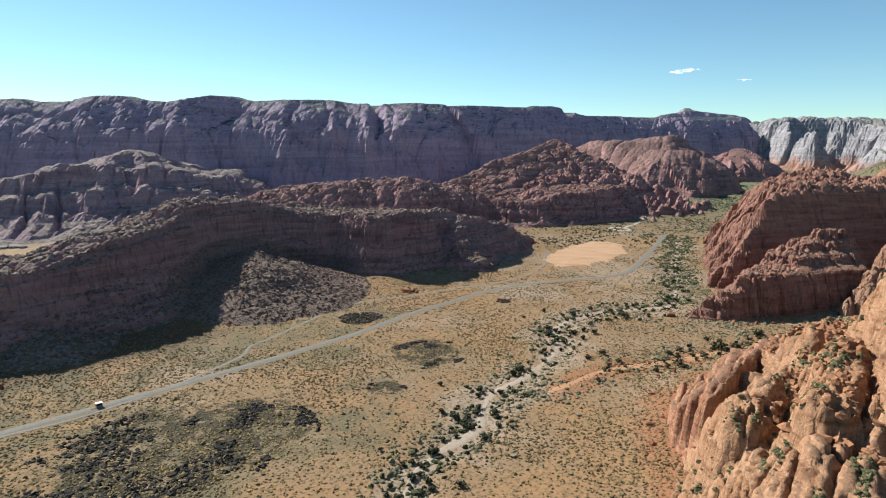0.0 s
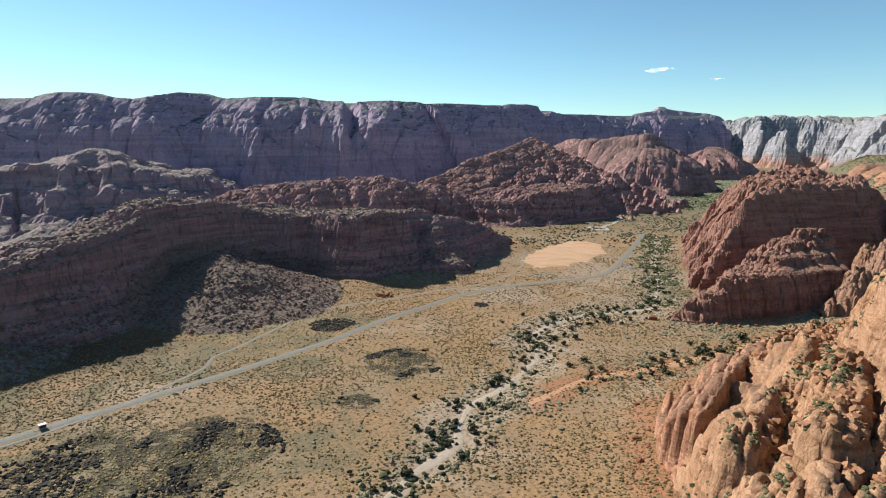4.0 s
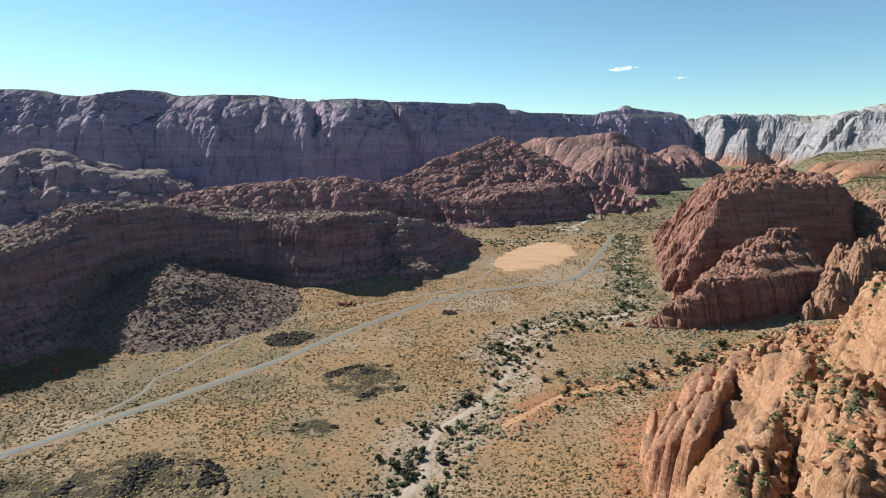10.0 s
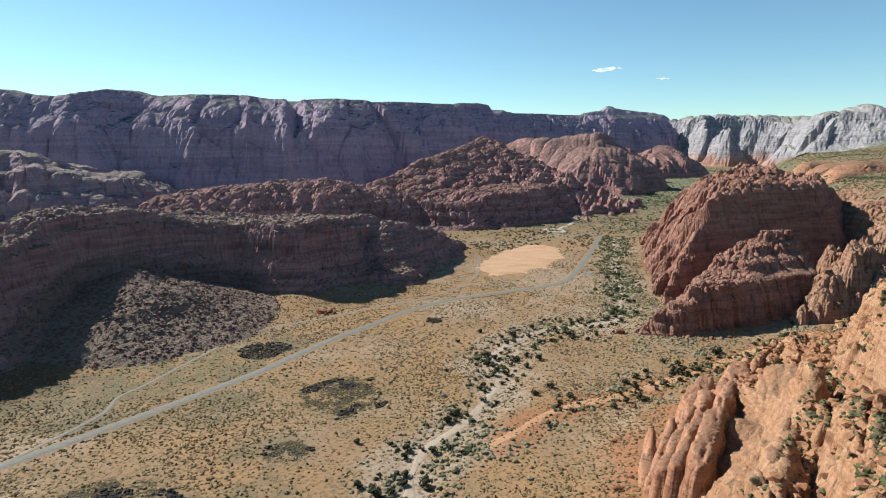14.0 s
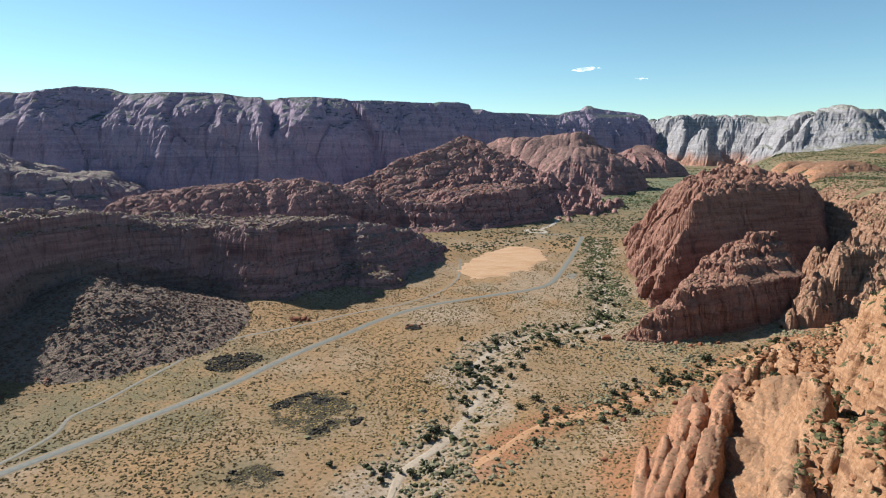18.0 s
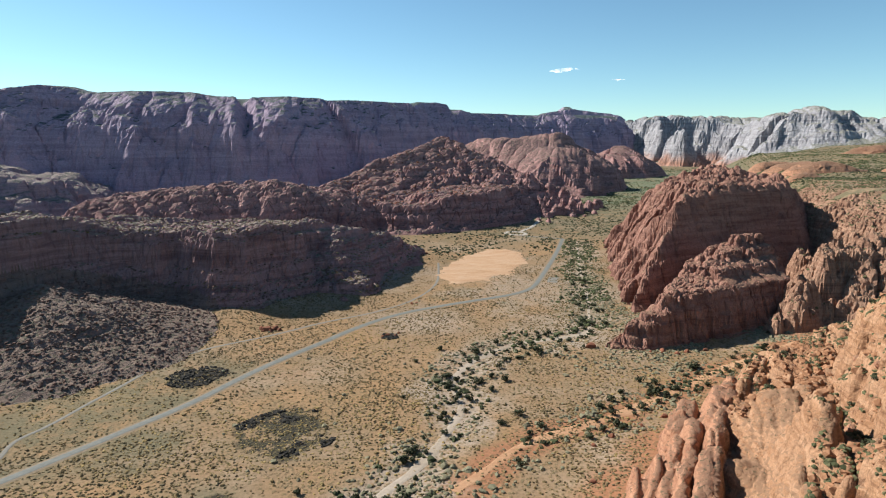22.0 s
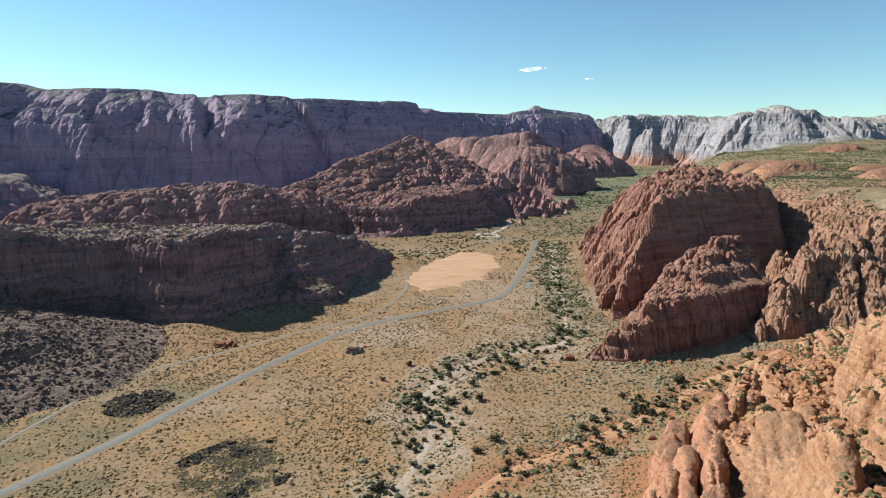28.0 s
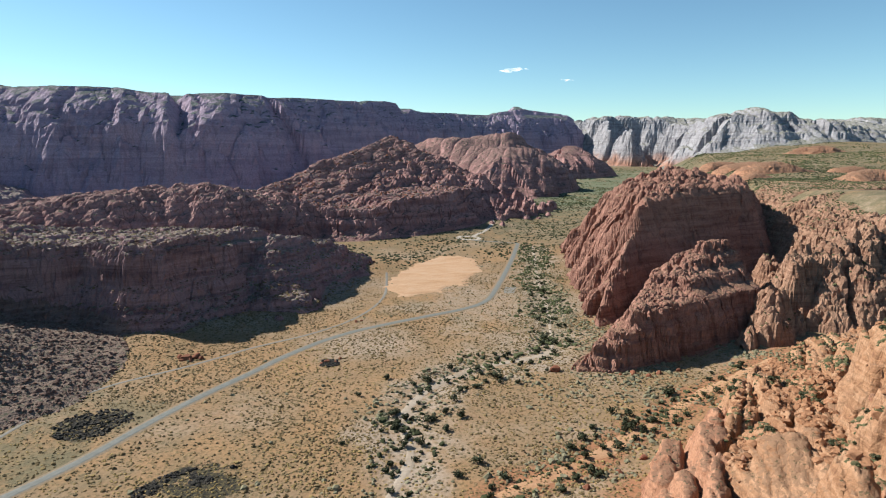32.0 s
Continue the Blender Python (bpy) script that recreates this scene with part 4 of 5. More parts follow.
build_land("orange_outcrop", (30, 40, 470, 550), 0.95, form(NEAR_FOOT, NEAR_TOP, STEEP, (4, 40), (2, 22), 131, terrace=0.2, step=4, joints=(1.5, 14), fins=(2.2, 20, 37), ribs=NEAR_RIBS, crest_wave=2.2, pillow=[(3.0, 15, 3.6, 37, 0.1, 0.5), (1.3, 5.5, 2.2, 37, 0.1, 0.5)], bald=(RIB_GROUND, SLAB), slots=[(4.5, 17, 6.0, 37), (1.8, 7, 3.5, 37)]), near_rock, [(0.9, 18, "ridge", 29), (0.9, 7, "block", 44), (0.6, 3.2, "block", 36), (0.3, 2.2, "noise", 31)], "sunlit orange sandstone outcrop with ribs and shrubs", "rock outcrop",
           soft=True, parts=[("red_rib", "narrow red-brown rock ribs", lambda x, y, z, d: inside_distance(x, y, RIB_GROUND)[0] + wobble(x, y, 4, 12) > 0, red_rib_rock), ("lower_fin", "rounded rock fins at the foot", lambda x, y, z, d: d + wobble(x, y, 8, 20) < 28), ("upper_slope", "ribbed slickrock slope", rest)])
for cx, cy, rx, ry, hh in ((1040, 1240, 90, 50, 20), (1180, 1500, 120, 60, 22), (1290, 1720, 130, 60, 26), (1200, 1190, 50, 30, 12), (1020, 990, 70, 40, 18), (1850, 1900, 130, 60, 26), (900, 1130, 45, 25, 9)):
    def bump(x, y, cx=cx, cy=cy, rx=rx, ry=ry, hh=hh):
        r = np.hypot((x - cx) / rx, (y - cy) / ry) + 0.3 * fbm(x / 40, y / 40, 0, 3, int(cx) % 17)
        return valley(x, y) + hh * (1 - r * r), (1 - r) * ry
    build_land("slickrock_hummock", (cx - rx * 1.4, cy - ry * 1.4, cx + rx * 1.4, cy + ry * 1.4), 3.0, bump, red_rib_rock, [(3.0, 28, "ridge", 33), (2.0, 11, "block", 35)], "low red slickrock hummock on the scrubby shelf", "rock")["group"] = "slickrock hummocks"


def axis(lo, a, b, hi, fine, grow=1.12):
    """Even steps from a to b, growing ones out to lo and hi."""
    mid = list(np.arange(a, b + fine, fine))
    left, step, v = [], fine, a
    while v > lo:
        step = min(step * grow, 160)
        v -= step
        left.append(v)
    right, step, v = [], fine, mid[-1]
    while v < hi:
        step = min(step * grow, 160)
        v += step
        right.append(v)
    return np.array(left[::-1] + mid + right)


gx, gy = axis(-7000, -430, 560, 7000, 3.5), axis(-4000, 180, 1150, 8000, 3.5)
GX, GY = np.meshgrid(gx, gy)
GZ = valley(GX, GY)
used, faces = grid_faces(*GX.shape, np.ones(GX.shape, bool))
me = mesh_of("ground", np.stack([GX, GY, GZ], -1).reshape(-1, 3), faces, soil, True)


def paint(name, values):
    me.attributes.new(name, "FLOAT", "POINT").data.foreach_set("value", np.clip(values, 0, 1).astype(np.float32).ravel())


lava, lava_near = np.zeros(GX.shape), np.zeros(GX.shape)
for cx, cy, r in LAVA:
    lava = np.maximum(lava, smooth(1.15, 0.45, np.hypot((GX - cx), (GY - cy) * 0.8) / r + 0.25 * fbm(GX / 18, GY / 18, 0, 3, 3)))
for cx, cy, r in LAVA:
    lava_near = np.maximum(lava_near, smooth(1.8, 0.7, np.hypot((GX - cx), (GY - cy) * 0.8) / r + 0.5 * fbm(GX / 30, GY / 30, 0, 3, 4)))
dw, _ = path_distance(GX, GY, WASH)
ds, _ = path_distance(GX, GY, SAND_STREAM)
dm, _ = inside_distance(GX, GY, MESA_FOOT)
dn, _ = inside_distance(GX, GY, NEAR_FOOT)
paint("lava", lava)
paint("red", np.maximum(smooth(22, 3, ds + 8 * fbm(GX / 20, GY / 20, 0, 3, 5)), 0.95 * smooth(-34, -4, dn + 10 * fbm(GX / 25, GY / 25, 0, 3, 9))))
flat = smooth(480, 580, GY) * smooth(940, 780, GY) * smooth(10, 90, GX) * smooth(-0.4, 0.3, fbm(GX / 70, GY / 70, 0, 4, 23))
paint("pale", np.maximum(smooth(36, 3, dw + 30 * fbm(GX / 30, GY / 30, 0, 3, 6)), 0.6 * flat))
kshelf, _ = shelf(GX, GY)
olive = smooth(700, 520, GY) * smooth(60, -70, GX) * smooth(-0.2, 0.3, fbm(GX / 60, GY / 60, 0, 4, 19))
banks = smooth(44, 12, dw + 22 * fbm(GX / 24, GY / 24, 0, 3, 17)) * smooth(520, 640, GY)
paint("green", np.maximum.reduce([0.4 * lava_near, smooth(800, 1250, GY), kshelf, 0.45 * banks, 0.8 * olive]))
paint("meadow", smooth(1250, 1500, GY) * smooth(3000, 2500, GY) * (1 - kshelf) * smooth(300, 600, GX))
# mask for the rubble brown and painted shade along the mesa foot
paint("painted_dusk", smooth(-70, -10, dm + 14 * fbm(GX / 30, GY / 30, 0, 3, 7)) * smooth(620, 420, GY))
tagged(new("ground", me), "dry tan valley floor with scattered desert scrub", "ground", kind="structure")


def ribbon(name, pts, width, lift, material, label, category, ragged=0.0, step=4.0):
    """A strip draped over the ground along a line."""
    P = [Vector((a, b, 0)) for a, b in pts]
    dense = []
    for k in range(len(P) - 1):
        p0, p1, p2, p3 = P[max(k - 1, 0)], P[k], P[k + 1], P[min(k + 2, len(P) - 1)]
        m = max(2, int((p2 - p1).length / step))
        for j in range(m):
            t = j / m
            dense.append(0.5 * (2 * p1 + (p2 - p0) * t + (2 * p0 - 5 * p1 + 4 * p2 - p3) * t * t + (3 * p1 - p0 - 3 * p2 + p3) * t ** 3))
    dense.append(P[-1])
    C = np.array([(p.x, p.y) for p in dense])
    T = np.gradient(C, axis=0)
    T /= np.linalg.norm(T, axis=1)[:, None]
    N = np.stack([-T[:, 1], T[:, 0]], -1)
    L = np.arange(len(C)) * step
    cols = np.linspace(-1, 1, 7)
    wl = width / 2 * (1 + ragged * fbm(L / 22, L * 0, 0, 4, 13))
    wr = width / 2 * (1 + ragged * fbm(L / 22, L * 0 + 9, 0, 4, 14))
    rows = [C + N * (np.where(c < 0, wl, wr) * c)[:, None] for c in cols]
    XY = np.stack(rows, 1)
    Z = valley(XY[..., 0], XY[..., 1]) + lift
    Z[:, 0] -= lift + 0.3
    Z[:, -1] -= lift + 0.3
    V = np.concatenate([XY, Z[..., None]], -1).reshape(-1, 3)
    _, f = grid_faces(len(C), len(cols), np.ones((len(C), len(cols)), bool))
    return tagged(new(name, mesh_of(name, V, f, material, True)), label, category, kind="structure")


def patch(name, poly, lift, material, label, category, cell=2.0, ragged=16.0):
    xs = np.arange(min(p[0] for p in poly) - 10, max(p[0] for p in poly) + 10, cell)
    ys = np.arange(min(p[1] for p in poly) - 10, max(p[1] for p in poly) + 10, cell)
    X, Y = np.meshgrid(xs, ys)
    d, _ = inside_distance(X, Y, poly)
    d = d + ragged * fbm(X / 24, Y / 24, 0, 4, 15) + 0.45 * ragged * fbm(X / 6, Y / 6, 0, 3, 18)
    Z = valley(X, Y) + np.minimum(lift, 0.12 * d) + 0.25 * smooth(0, 12, d) * fbm(X / 14, Y / 30, 0, 3, 16)
    used, f = grid_faces(*X.shape, d > 0)
    V = np.stack([X, Y, Z], -1).reshape(-1, 3)[used]
    return tagged(new(name, mesh_of(name, V, f, material, True)), label, category, kind="structure")


ribbon("road_shoulder", ROAD, 11.0, 0.10, shoulder, "gravel verge along the park road", "road verge", 0.12)
ribbon("road", ROAD, 6.8, 0.22, asphalt, "worn grey two-lane asphalt road across the valley", "road")
ribbon("campground_lane", LANE, 6.0, 0.2, asphalt, "short paved lane off the road", "road")
ribbon("north_lane", NORTH_LANE, 7.0, 0.3, lane_dirt, "pale lane leading up the canyon", "road")
ribbon("trail", TRAIL, 3.4, 0.18, trail_dirt, "pale gravel trail beside the road", "trail", 0.15)
ribbon("wash", WASH[:17], 5.8, 0.16, wash_sand, "dry wash of pale sand winding through scrub", "dry wash", 1.3)
ribbon("wash_channel", WASH[16:], 3.4, 0.16, wash_sand, "narrow brush-lined reach of the dry wash", "dry wash", 1.4)
ribbon("sand_stream", SAND_STREAM, 8.0, 0.14, red_sand, "bare red sand along a side gully", "sand", 1.3)
patch("sand_flat", DUNE, 0.6, dune_sand, "bare orange sand flat beside the road", "sand")
LOOP = [(318 + 17 * math.cos(a * math.pi / 8), 1076 + 12 * math.sin(a * math.pi / 8)) for a in range(17)]
ribbon("parking_loop", LOOP, 8.0, 0.3, lane_dirt, "pale gravel parking loop at the trailhead", "parking lot")
patch("pull_out", [(252, 748), (262, 744), (274, 768), (262, 772)], 0.2, trail_dirt, "small gravel pull-out beside the road", "pull-out", 1.5, 1.0)

# ---- plants and loose rocks ----
rng = np.random.RandomState(42)
FORMS = (MESA_FOOT, HILL_FOOT, FIN_FOOT, LOBE_FOOT, BANK_FOOT, NEAR_FOOT, RIDGE_FOOT)


def blobs(P, radius, height, squash=0.35):
    """Low ragged clumps: arrays of places, radii and heights into one mesh."""
    n = len(P)
    k = 5
    ang = np.arange(k) * 2 * math.pi / k
    low = np.stack([np.cos(ang), np.sin(ang), np.full(k, -0.05)], -1)
    mid = np.stack([np.cos(ang + 0.6) * 0.78, np.sin(ang + 0.6) * 0.78, np.full(k, 0.62)], -1)
    unit = np.concatenate([low, mid, [[0, 0, 1.0]]])
    V = unit[None] * (1 + squash * rng.uniform(-1, 1, (n, 11, 1)))
    turn = rng.uniform(0, 6.28, n)
    c, s = np.cos(turn)[:, None], np.sin(turn)[:, None]
    V = np.stack([V[..., 0] * c - V[..., 1] * s, V[..., 0] * s + V[..., 1] * c, V[..., 2]], -1)
    V = V * np.stack([radius, radius, height], -1)[:, None] + P[:, None]
    f = []
    for i in range(k):
        j = (i + 1) % k
        f += [(i, j, k + i), (j, k + j, k + i), (k + i, k + j, 2 * k)]
    F = (np.array(f)[None] + 11 * np.arange(n)[:, None, None]).reshape(-1, 3)
    return V.reshape(-1, 3), F


def open_ground(x, y, margin=2.0):
    ok = np.ones(len(x), bool)
    for foot in FORMS:
        ok &= inside_distance(x, y, foot)[0] < (16.0 if foot in (FIN_FOOT, LOBE_FOOT) else -margin)
    ok &= path_distance(x, y, ROAD)[0] > 5.0
    ok &= path_distance(x, y, TRAIL)[0] > 2.2
    return ok & (inside_distance(x, y, DUNE)[0] < 12 * rng.uniform(0, 1, len(x)) ** 3)


def scatter(name, count, box, weight, size, material, label, tall=0.75, lift=0.0):
    x0, y0, x1, y1 = box
    x, y = rng.uniform(x0, x1, count * 4), y0 + (y1 - y0) * rng.uniform(0, 1, count * 4) ** 1.35
    keep = open_ground(x, y) & (rng.uniform(0, 1, len(x)) < weight(x, y))
    x, y = x[keep][:count], y[keep][:count]
    r = rng.uniform(size[0], size[1], len(x)) * (1 + 0.5 * (rng.uniform(0, 1, len(x)) > 0.9))
    V, F = blobs(np.stack([x, y, valley(x, y) + lift], -1), r, r * tall * rng.uniform(0.7, 1.4, len(x)))
    ob = new(name, mesh_of(name, V, F, material))
    return tagged(ob, label, "shrub", kind="stuff")


def scrub_weight(x, y):
    a = smooth(-0.35, 0.35, fbm(x / 55, y / 55, 0, 4, 31))
    w = 0.25 + 0.75 * a
    return w * smooth(3, 9, path_distance(x, y, WASH)[0])


def sage_weight(x, y):
    w = 0.7 * smooth(34, 8, path_distance(x, y, WASH)[0]) * smooth(3, 7, path_distance(x, y, WASH)[0]) + 0.6 * smooth(30, 8, path_distance(x, y, SAND_STREAM)[0]) + smooth(-60, -5, inside_distance(x, y, LOBE_FOOT)[0]) + 0.015
    return np.clip(w, 0, 1) * smooth(-0.3, 0.2, fbm(x / 25, y / 25, 0, 3, 32)) * smooth(2, 5, path_distance(x, y, SAND_STREAM)[0])


def green_weight(x, y):
    return smooth(36, 5, path_distance(x, y, WASH)[0]) * smooth(520, 640, y) * smooth(-0.1, 0.2, fbm(x / 26, y / 26, 0, 3, 33))


scatter("dry_scrub", 52000, (-430, 190, 430, 900), scrub_weight, (0.38, 0.85), scrub_leaf, "scattered low dry desert scrub", 0.7)
scatter("straw_grass", 9000, (-430, 190, 330, 650), lambda x, y: smooth(-0.1, 0.4, fbm(x / 80, y / 80, 0, 3, 35)), (0.4, 0.8), straw_leaf, "yellow straw-coloured grass tufts", 0.6)
scatter("sagebrush", 10000, (-60, 220, 480, 900), sage_weight, (0.7, 1.5), sage_leaf, "grey-green sagebrush beside the wash", 0.75)
def brush_weight(x, y):
    w = smooth(26, 6, path_distance(x, y, WASH)[0]) + 0.7 * smooth(14, 3, path_distance(x, y, SAND_STREAM)[0])
    return np.clip(w, 0, 1) * smooth(0.0, 0.25, fbm(x / 13, y / 13, 0, 3, 36))


scatter("wash_brush", 6500, (-60, 200, 420, 1000), brush_weight, (0.6, 1.7), dark_brush, "dark green brush crowding the dry wash", 0.85)
scatter("green_brush", 5200, (150, 520, 520, 1150), green_weight, (0.7, 1.8), bright_leaf, "fresh green brush along the wash", 0.8)


def far_weight(x, y):
    return smooth(860, 960, y) * (0.2 + 0.8 * smooth(-0.2, 0.3, fbm(x / 60, y / 60, 0, 4, 37)))


scatter("far_scrub", 16000, (60, 860, 1500, 1900), far_weight, (0.7, 2.0), dark_brush, "dark scrub dotting the upper valley", 0.7)
scatter("meadow_scrub", 6000, (500, 1450, 1950, 3000), lambda x, y: smooth(-0.2, 0.3, fbm(x / 80, y / 80, 0, 4, 39)), (1.2, 3.4), bright_leaf, "green brush across the canyon head", 0.6)
scatter("shelf_scrub", 15000, (560, 700, 2300, 2500), lambda x, y: shelf(x, y)[0] * smooth(-0.25, 0.25, fbm(x / 70, y / 70, 0, 4, 38)), (0.9, 2.6), bright_leaf, "grey-green scrub over the upper shelf", 0.6)


def stone_mesh(name, seed, material, sides=9):
    """An angular boulder about one metre in radius, flat underneath."""
    r = random.Random(seed)
    bm = bmesh.new()
    bmesh.ops.create_icosphere(bm, subdivisions=2, radius=1.0)
    planes = [(Vector((r.uniform(-1, 1), r.uniform(-1, 1), r.uniform(-0.4, 1))).normalized(), r.uniform(0.55, 0.85)) for _ in range(sides)]
    for v in bm.verts:
        for nrm, off in planes:
            e = v.co.dot(nrm) - off
            if e > 0:
                v.co -= nrm * e
        v.co += Vector((r.uniform(-1, 1), r.uniform(-1, 1), r.uniform(-1, 1))) * 0.03
        v.co.z = max(v.co.z, -0.35)
    me = bpy.data.meshes.new(name)
    bm.to_mesh(me)
    bm.free()
    me.materials.append(material)
    return me


stones = [stone_mesh("boulder", k, boulder_rock) for k in range(5)]


def boulder(x, y, size, label, group, k=0, squash=0.75):
    ob = new("boulder", stones[k % len(stones)])
    ob.matrix_world = pose(x, y, float(valley(np.array([x]), np.array([y]))[0]) + 0.2 * size, 0, 0, (k * 73) % 360) @ Matrix.Diagonal((size, size * 0.8, size * squash, 1))
    return tagged(ob, label, "boulder", group)


# the pile of red blocks beside the trail
for k, (dx, dy, sz) in enumerate(((0, 0, 4.5), (6, 1, 3.6), (-5, 2, 3.2), (10, -1, 2.6), (3, -4, 2.2), (-3, -3, 1.8), (7, 5, 2.6))):
    boulder(-38 + dx, 629 + dy, sz, "red sandstone block fallen beside the trail", "fallen blocks", k)
for k, (x, y, sz) in enumerate(((-262, 440, 3.2), (-222, 472, 3.6), (-205, 487, 3.0), (-188, 512, 2.8), (-176, 520, 2.4), (-170, 536, 2.0), (-240, 450, 2.4), (-275, 420, 2.6), (-290, 400, 2.4), (-150, 552, 2.2), (-128, 560, 1.9), (-110, 600, 2.2), (-290, 375, 3.4), (-320, 385, 2.6))):
    boulder(x, y, sz, "red-brown boulder at the mesa foot", "mesa foot boulders", k)
for k, (x, y, sz) in enumerate(((212, 543, 4.5), (262, 524, 3.2), (270, 518, 2.4), (280, 521, 2.6), (252, 524, 2.0), (296, 522, 2.2))):
    boulder(x, y, sz, "red boulder below the rock lobe", "lobe foot boulders", k, 0.9)
for k, (x, y, sz) in enumerate(((118, 322, 2.6), (121, 312, 1.8), (128, 330, 1.7), (112, 300, 2.2), (106, 292, 1.5), (134, 366, 2.0), (122, 286, 1.6), (150, 400, 1.8), (164, 408, 2.4), (186, 416, 2.2), (205, 425, 2.6))):
    boulder(x, y, sz, "orange boulder at the outcrop foot", "outcrop foot boulders", k)
for k, (x, y, sz) in enumerate(((60, 600, 2.6), (56, 597, 1.8), (66, 598, 1.5), (70, 604, 1.7), (92, 688, 2.2), (97, 690, 1.6), (135, 905, 3.0), (142, 910, 2.2))):
    boulder(x, y, sz, "dark rock on the open valley floor", "valley rocks", k)


def rubble(name, count, pick, size, material, label, flat=0.8):
    """Small angular stones lying on picked places."""
    P = pick(count)
    r = size[0] + (size[1] - size[0]) * rng.uniform(0, 1, len(P)) ** 3
    V, F = blobs(P - np.array([0, 0, 0.15]), r, r * flat, 0.5)
    return tagged(new(name, mesh_of(name, V, F, material)), label, "rubble", kind="stuff")


def off_slab(x, y):
    """Away from the bare slab and the ribs of the outcrop."""
    return (inside_distance(x, y, SLAB)[0] < -1) & (inside_distance(x, y, RIB_GROUND)[0] < 2)


def on_form(ob_name, part_names, count, flat_least, test=None, flat_most=1.01):
    """Random places on the parts of a built landform."""
    top = bpy.data.objects[ob_name]
    found = []
    for ch in top.children:
        if ch.name.split(".")[0] in part_names:
            n = len(ch.data.polygons)
            co, nr = np.empty(n * 3), np.empty(n * 3)
            ch.data.polygons.foreach_get("center", co)
            ch.data.polygons.foreach_get("normal", nr)
            co, nr = co.reshape(-1, 3) + np.array(top.location), nr.reshape(-1, 3)
            m = (nr[:, 2] > flat_least) & (nr[:, 2] < flat_most)
            if test is not None:
                m &= test(co[:, 0], co[:, 1], co[:, 2])
            found.append(co[m])
    found = np.concatenate(found)
    return found[rng.randint(0, len(found), count)]


rubble("talus_rubble", 16000, lambda n: on_form("near_mesa", ("talus_fan", "foot_slope", "cliff"), n, 0.38, lambda x, y, z: y < 760), (0.35, 1.7), mesa_stone, "brown sandstone rubble on the talus")
rubble("caprock_rubble", 1300, lambda n: on_form("near_mesa", ("caprock",), n, 0.75, lambda x, y, z: y < 900), (0.6, 2.2), mesa_stone, "loose brown blocks on the mesa top")
rubble("outcrop_rubble", 14000, lambda n: on_form("orange_outcrop", ("upper_slope", "lower_fin"), n, 0.72, lambda x, y, z: (y > 150) & off_slab(x, y) & (fbm(x / 30, y / 30, 0, 3, 41) > -0.1)), (0.4, 2.4), orange_stone, "orange rubble lying between the ribs")
rubble("hill_rubble", 1800, lambda n: on_form("pyramid_hill", ("upper_slope",), n, 0.6, lambda x, y, z: y < 1560), (0.9, 2.8), boulder_rock, "loose blocks strewn over the hill slope")


def knob_mesh(name, seed, material):
    """A rounded, jointed block of slickrock about one metre in radius."""
    r = random.Random(seed)
    bm = bmesh.new()
    bmesh.ops.create_icosphere(bm, subdivisions=4, radius=1.0)
    planes = [(Vector((r.uniform(-1, 1), r.uniform(-1, 1), r.uniform(-0.3, 0.9))).normalized(), r.uniform(0.62, 0.88)) for _ in range(8)]
    off = Vector((seed * 3.1, 0, 0))
    for v in bm.verts:
        p = v.co.copy()
        for nrm, cut in planes:
            e = p.dot(nrm) - cut
            if e > 0:
                p -= nrm * e * 0.85
        p *= 1 + 0.16 * noise.noise(p * 2.2 + off) + 0.07 * noise.noise(p * 6 + off)
        p.x += 0.06 * math.sin(p.z * 9 + seed)
        v.co = p
    for f in bm.faces:
        f.smooth = True
    me = bpy.data.meshes.new(name)
    bm.to_mesh(me)
    bm.free()
    me.materials.append(material)
    return me


knobs = [knob_mesh("rounded_boulder", k, near_rock if k % 3 else red_rib_rock) for k in range(6)]
seats = on_form("orange_outcrop", ("upper_slope", "lower_fin", "red_rib"), 600, 0.35, lambda x, y, z: (y > 255) & (x > 150) & (y < 490) & (x < 360) & off_slab(x, y))
taken = []
for x, y, z in seats:
    if len(taken) < 70 and all((x - a) ** 2 + (y - b) ** 2 > 60 for a, b in taken):
        k = len(taken)
        taken.append((x, y))
        s = rng.uniform(0.8, 2.1)
        ob = new("rounded_boulder", knobs[k % 6])
        ob.matrix_world = pose(x, y, z + 0.15 * s, rng.uniform(-12, 12), rng.uniform(-12, 12), -38 + rng.uniform(-15, 15)) @ Matrix.Diagonal((s * rng.uniform(0.8, 1.1), s * rng.uniform(1.3, 2.2), s * rng.uniform(0.9, 1.5), 1))
        tagged(ob, "rounded orange sandstone boulder on the outcrop", "boulder", "outcrop boulders")


def shrubs_on(name, count, where, size, material, label):
    P = where(count)
    r = rng.uniform(size[0], size[1], len(P))
    V, F = blobs(P - np.array([0, 0, 0.1]), r, r * 0.85)
    return tagged(new(name, mesh_of(name, V, F, material)), label, "shrub", kind="stuff")


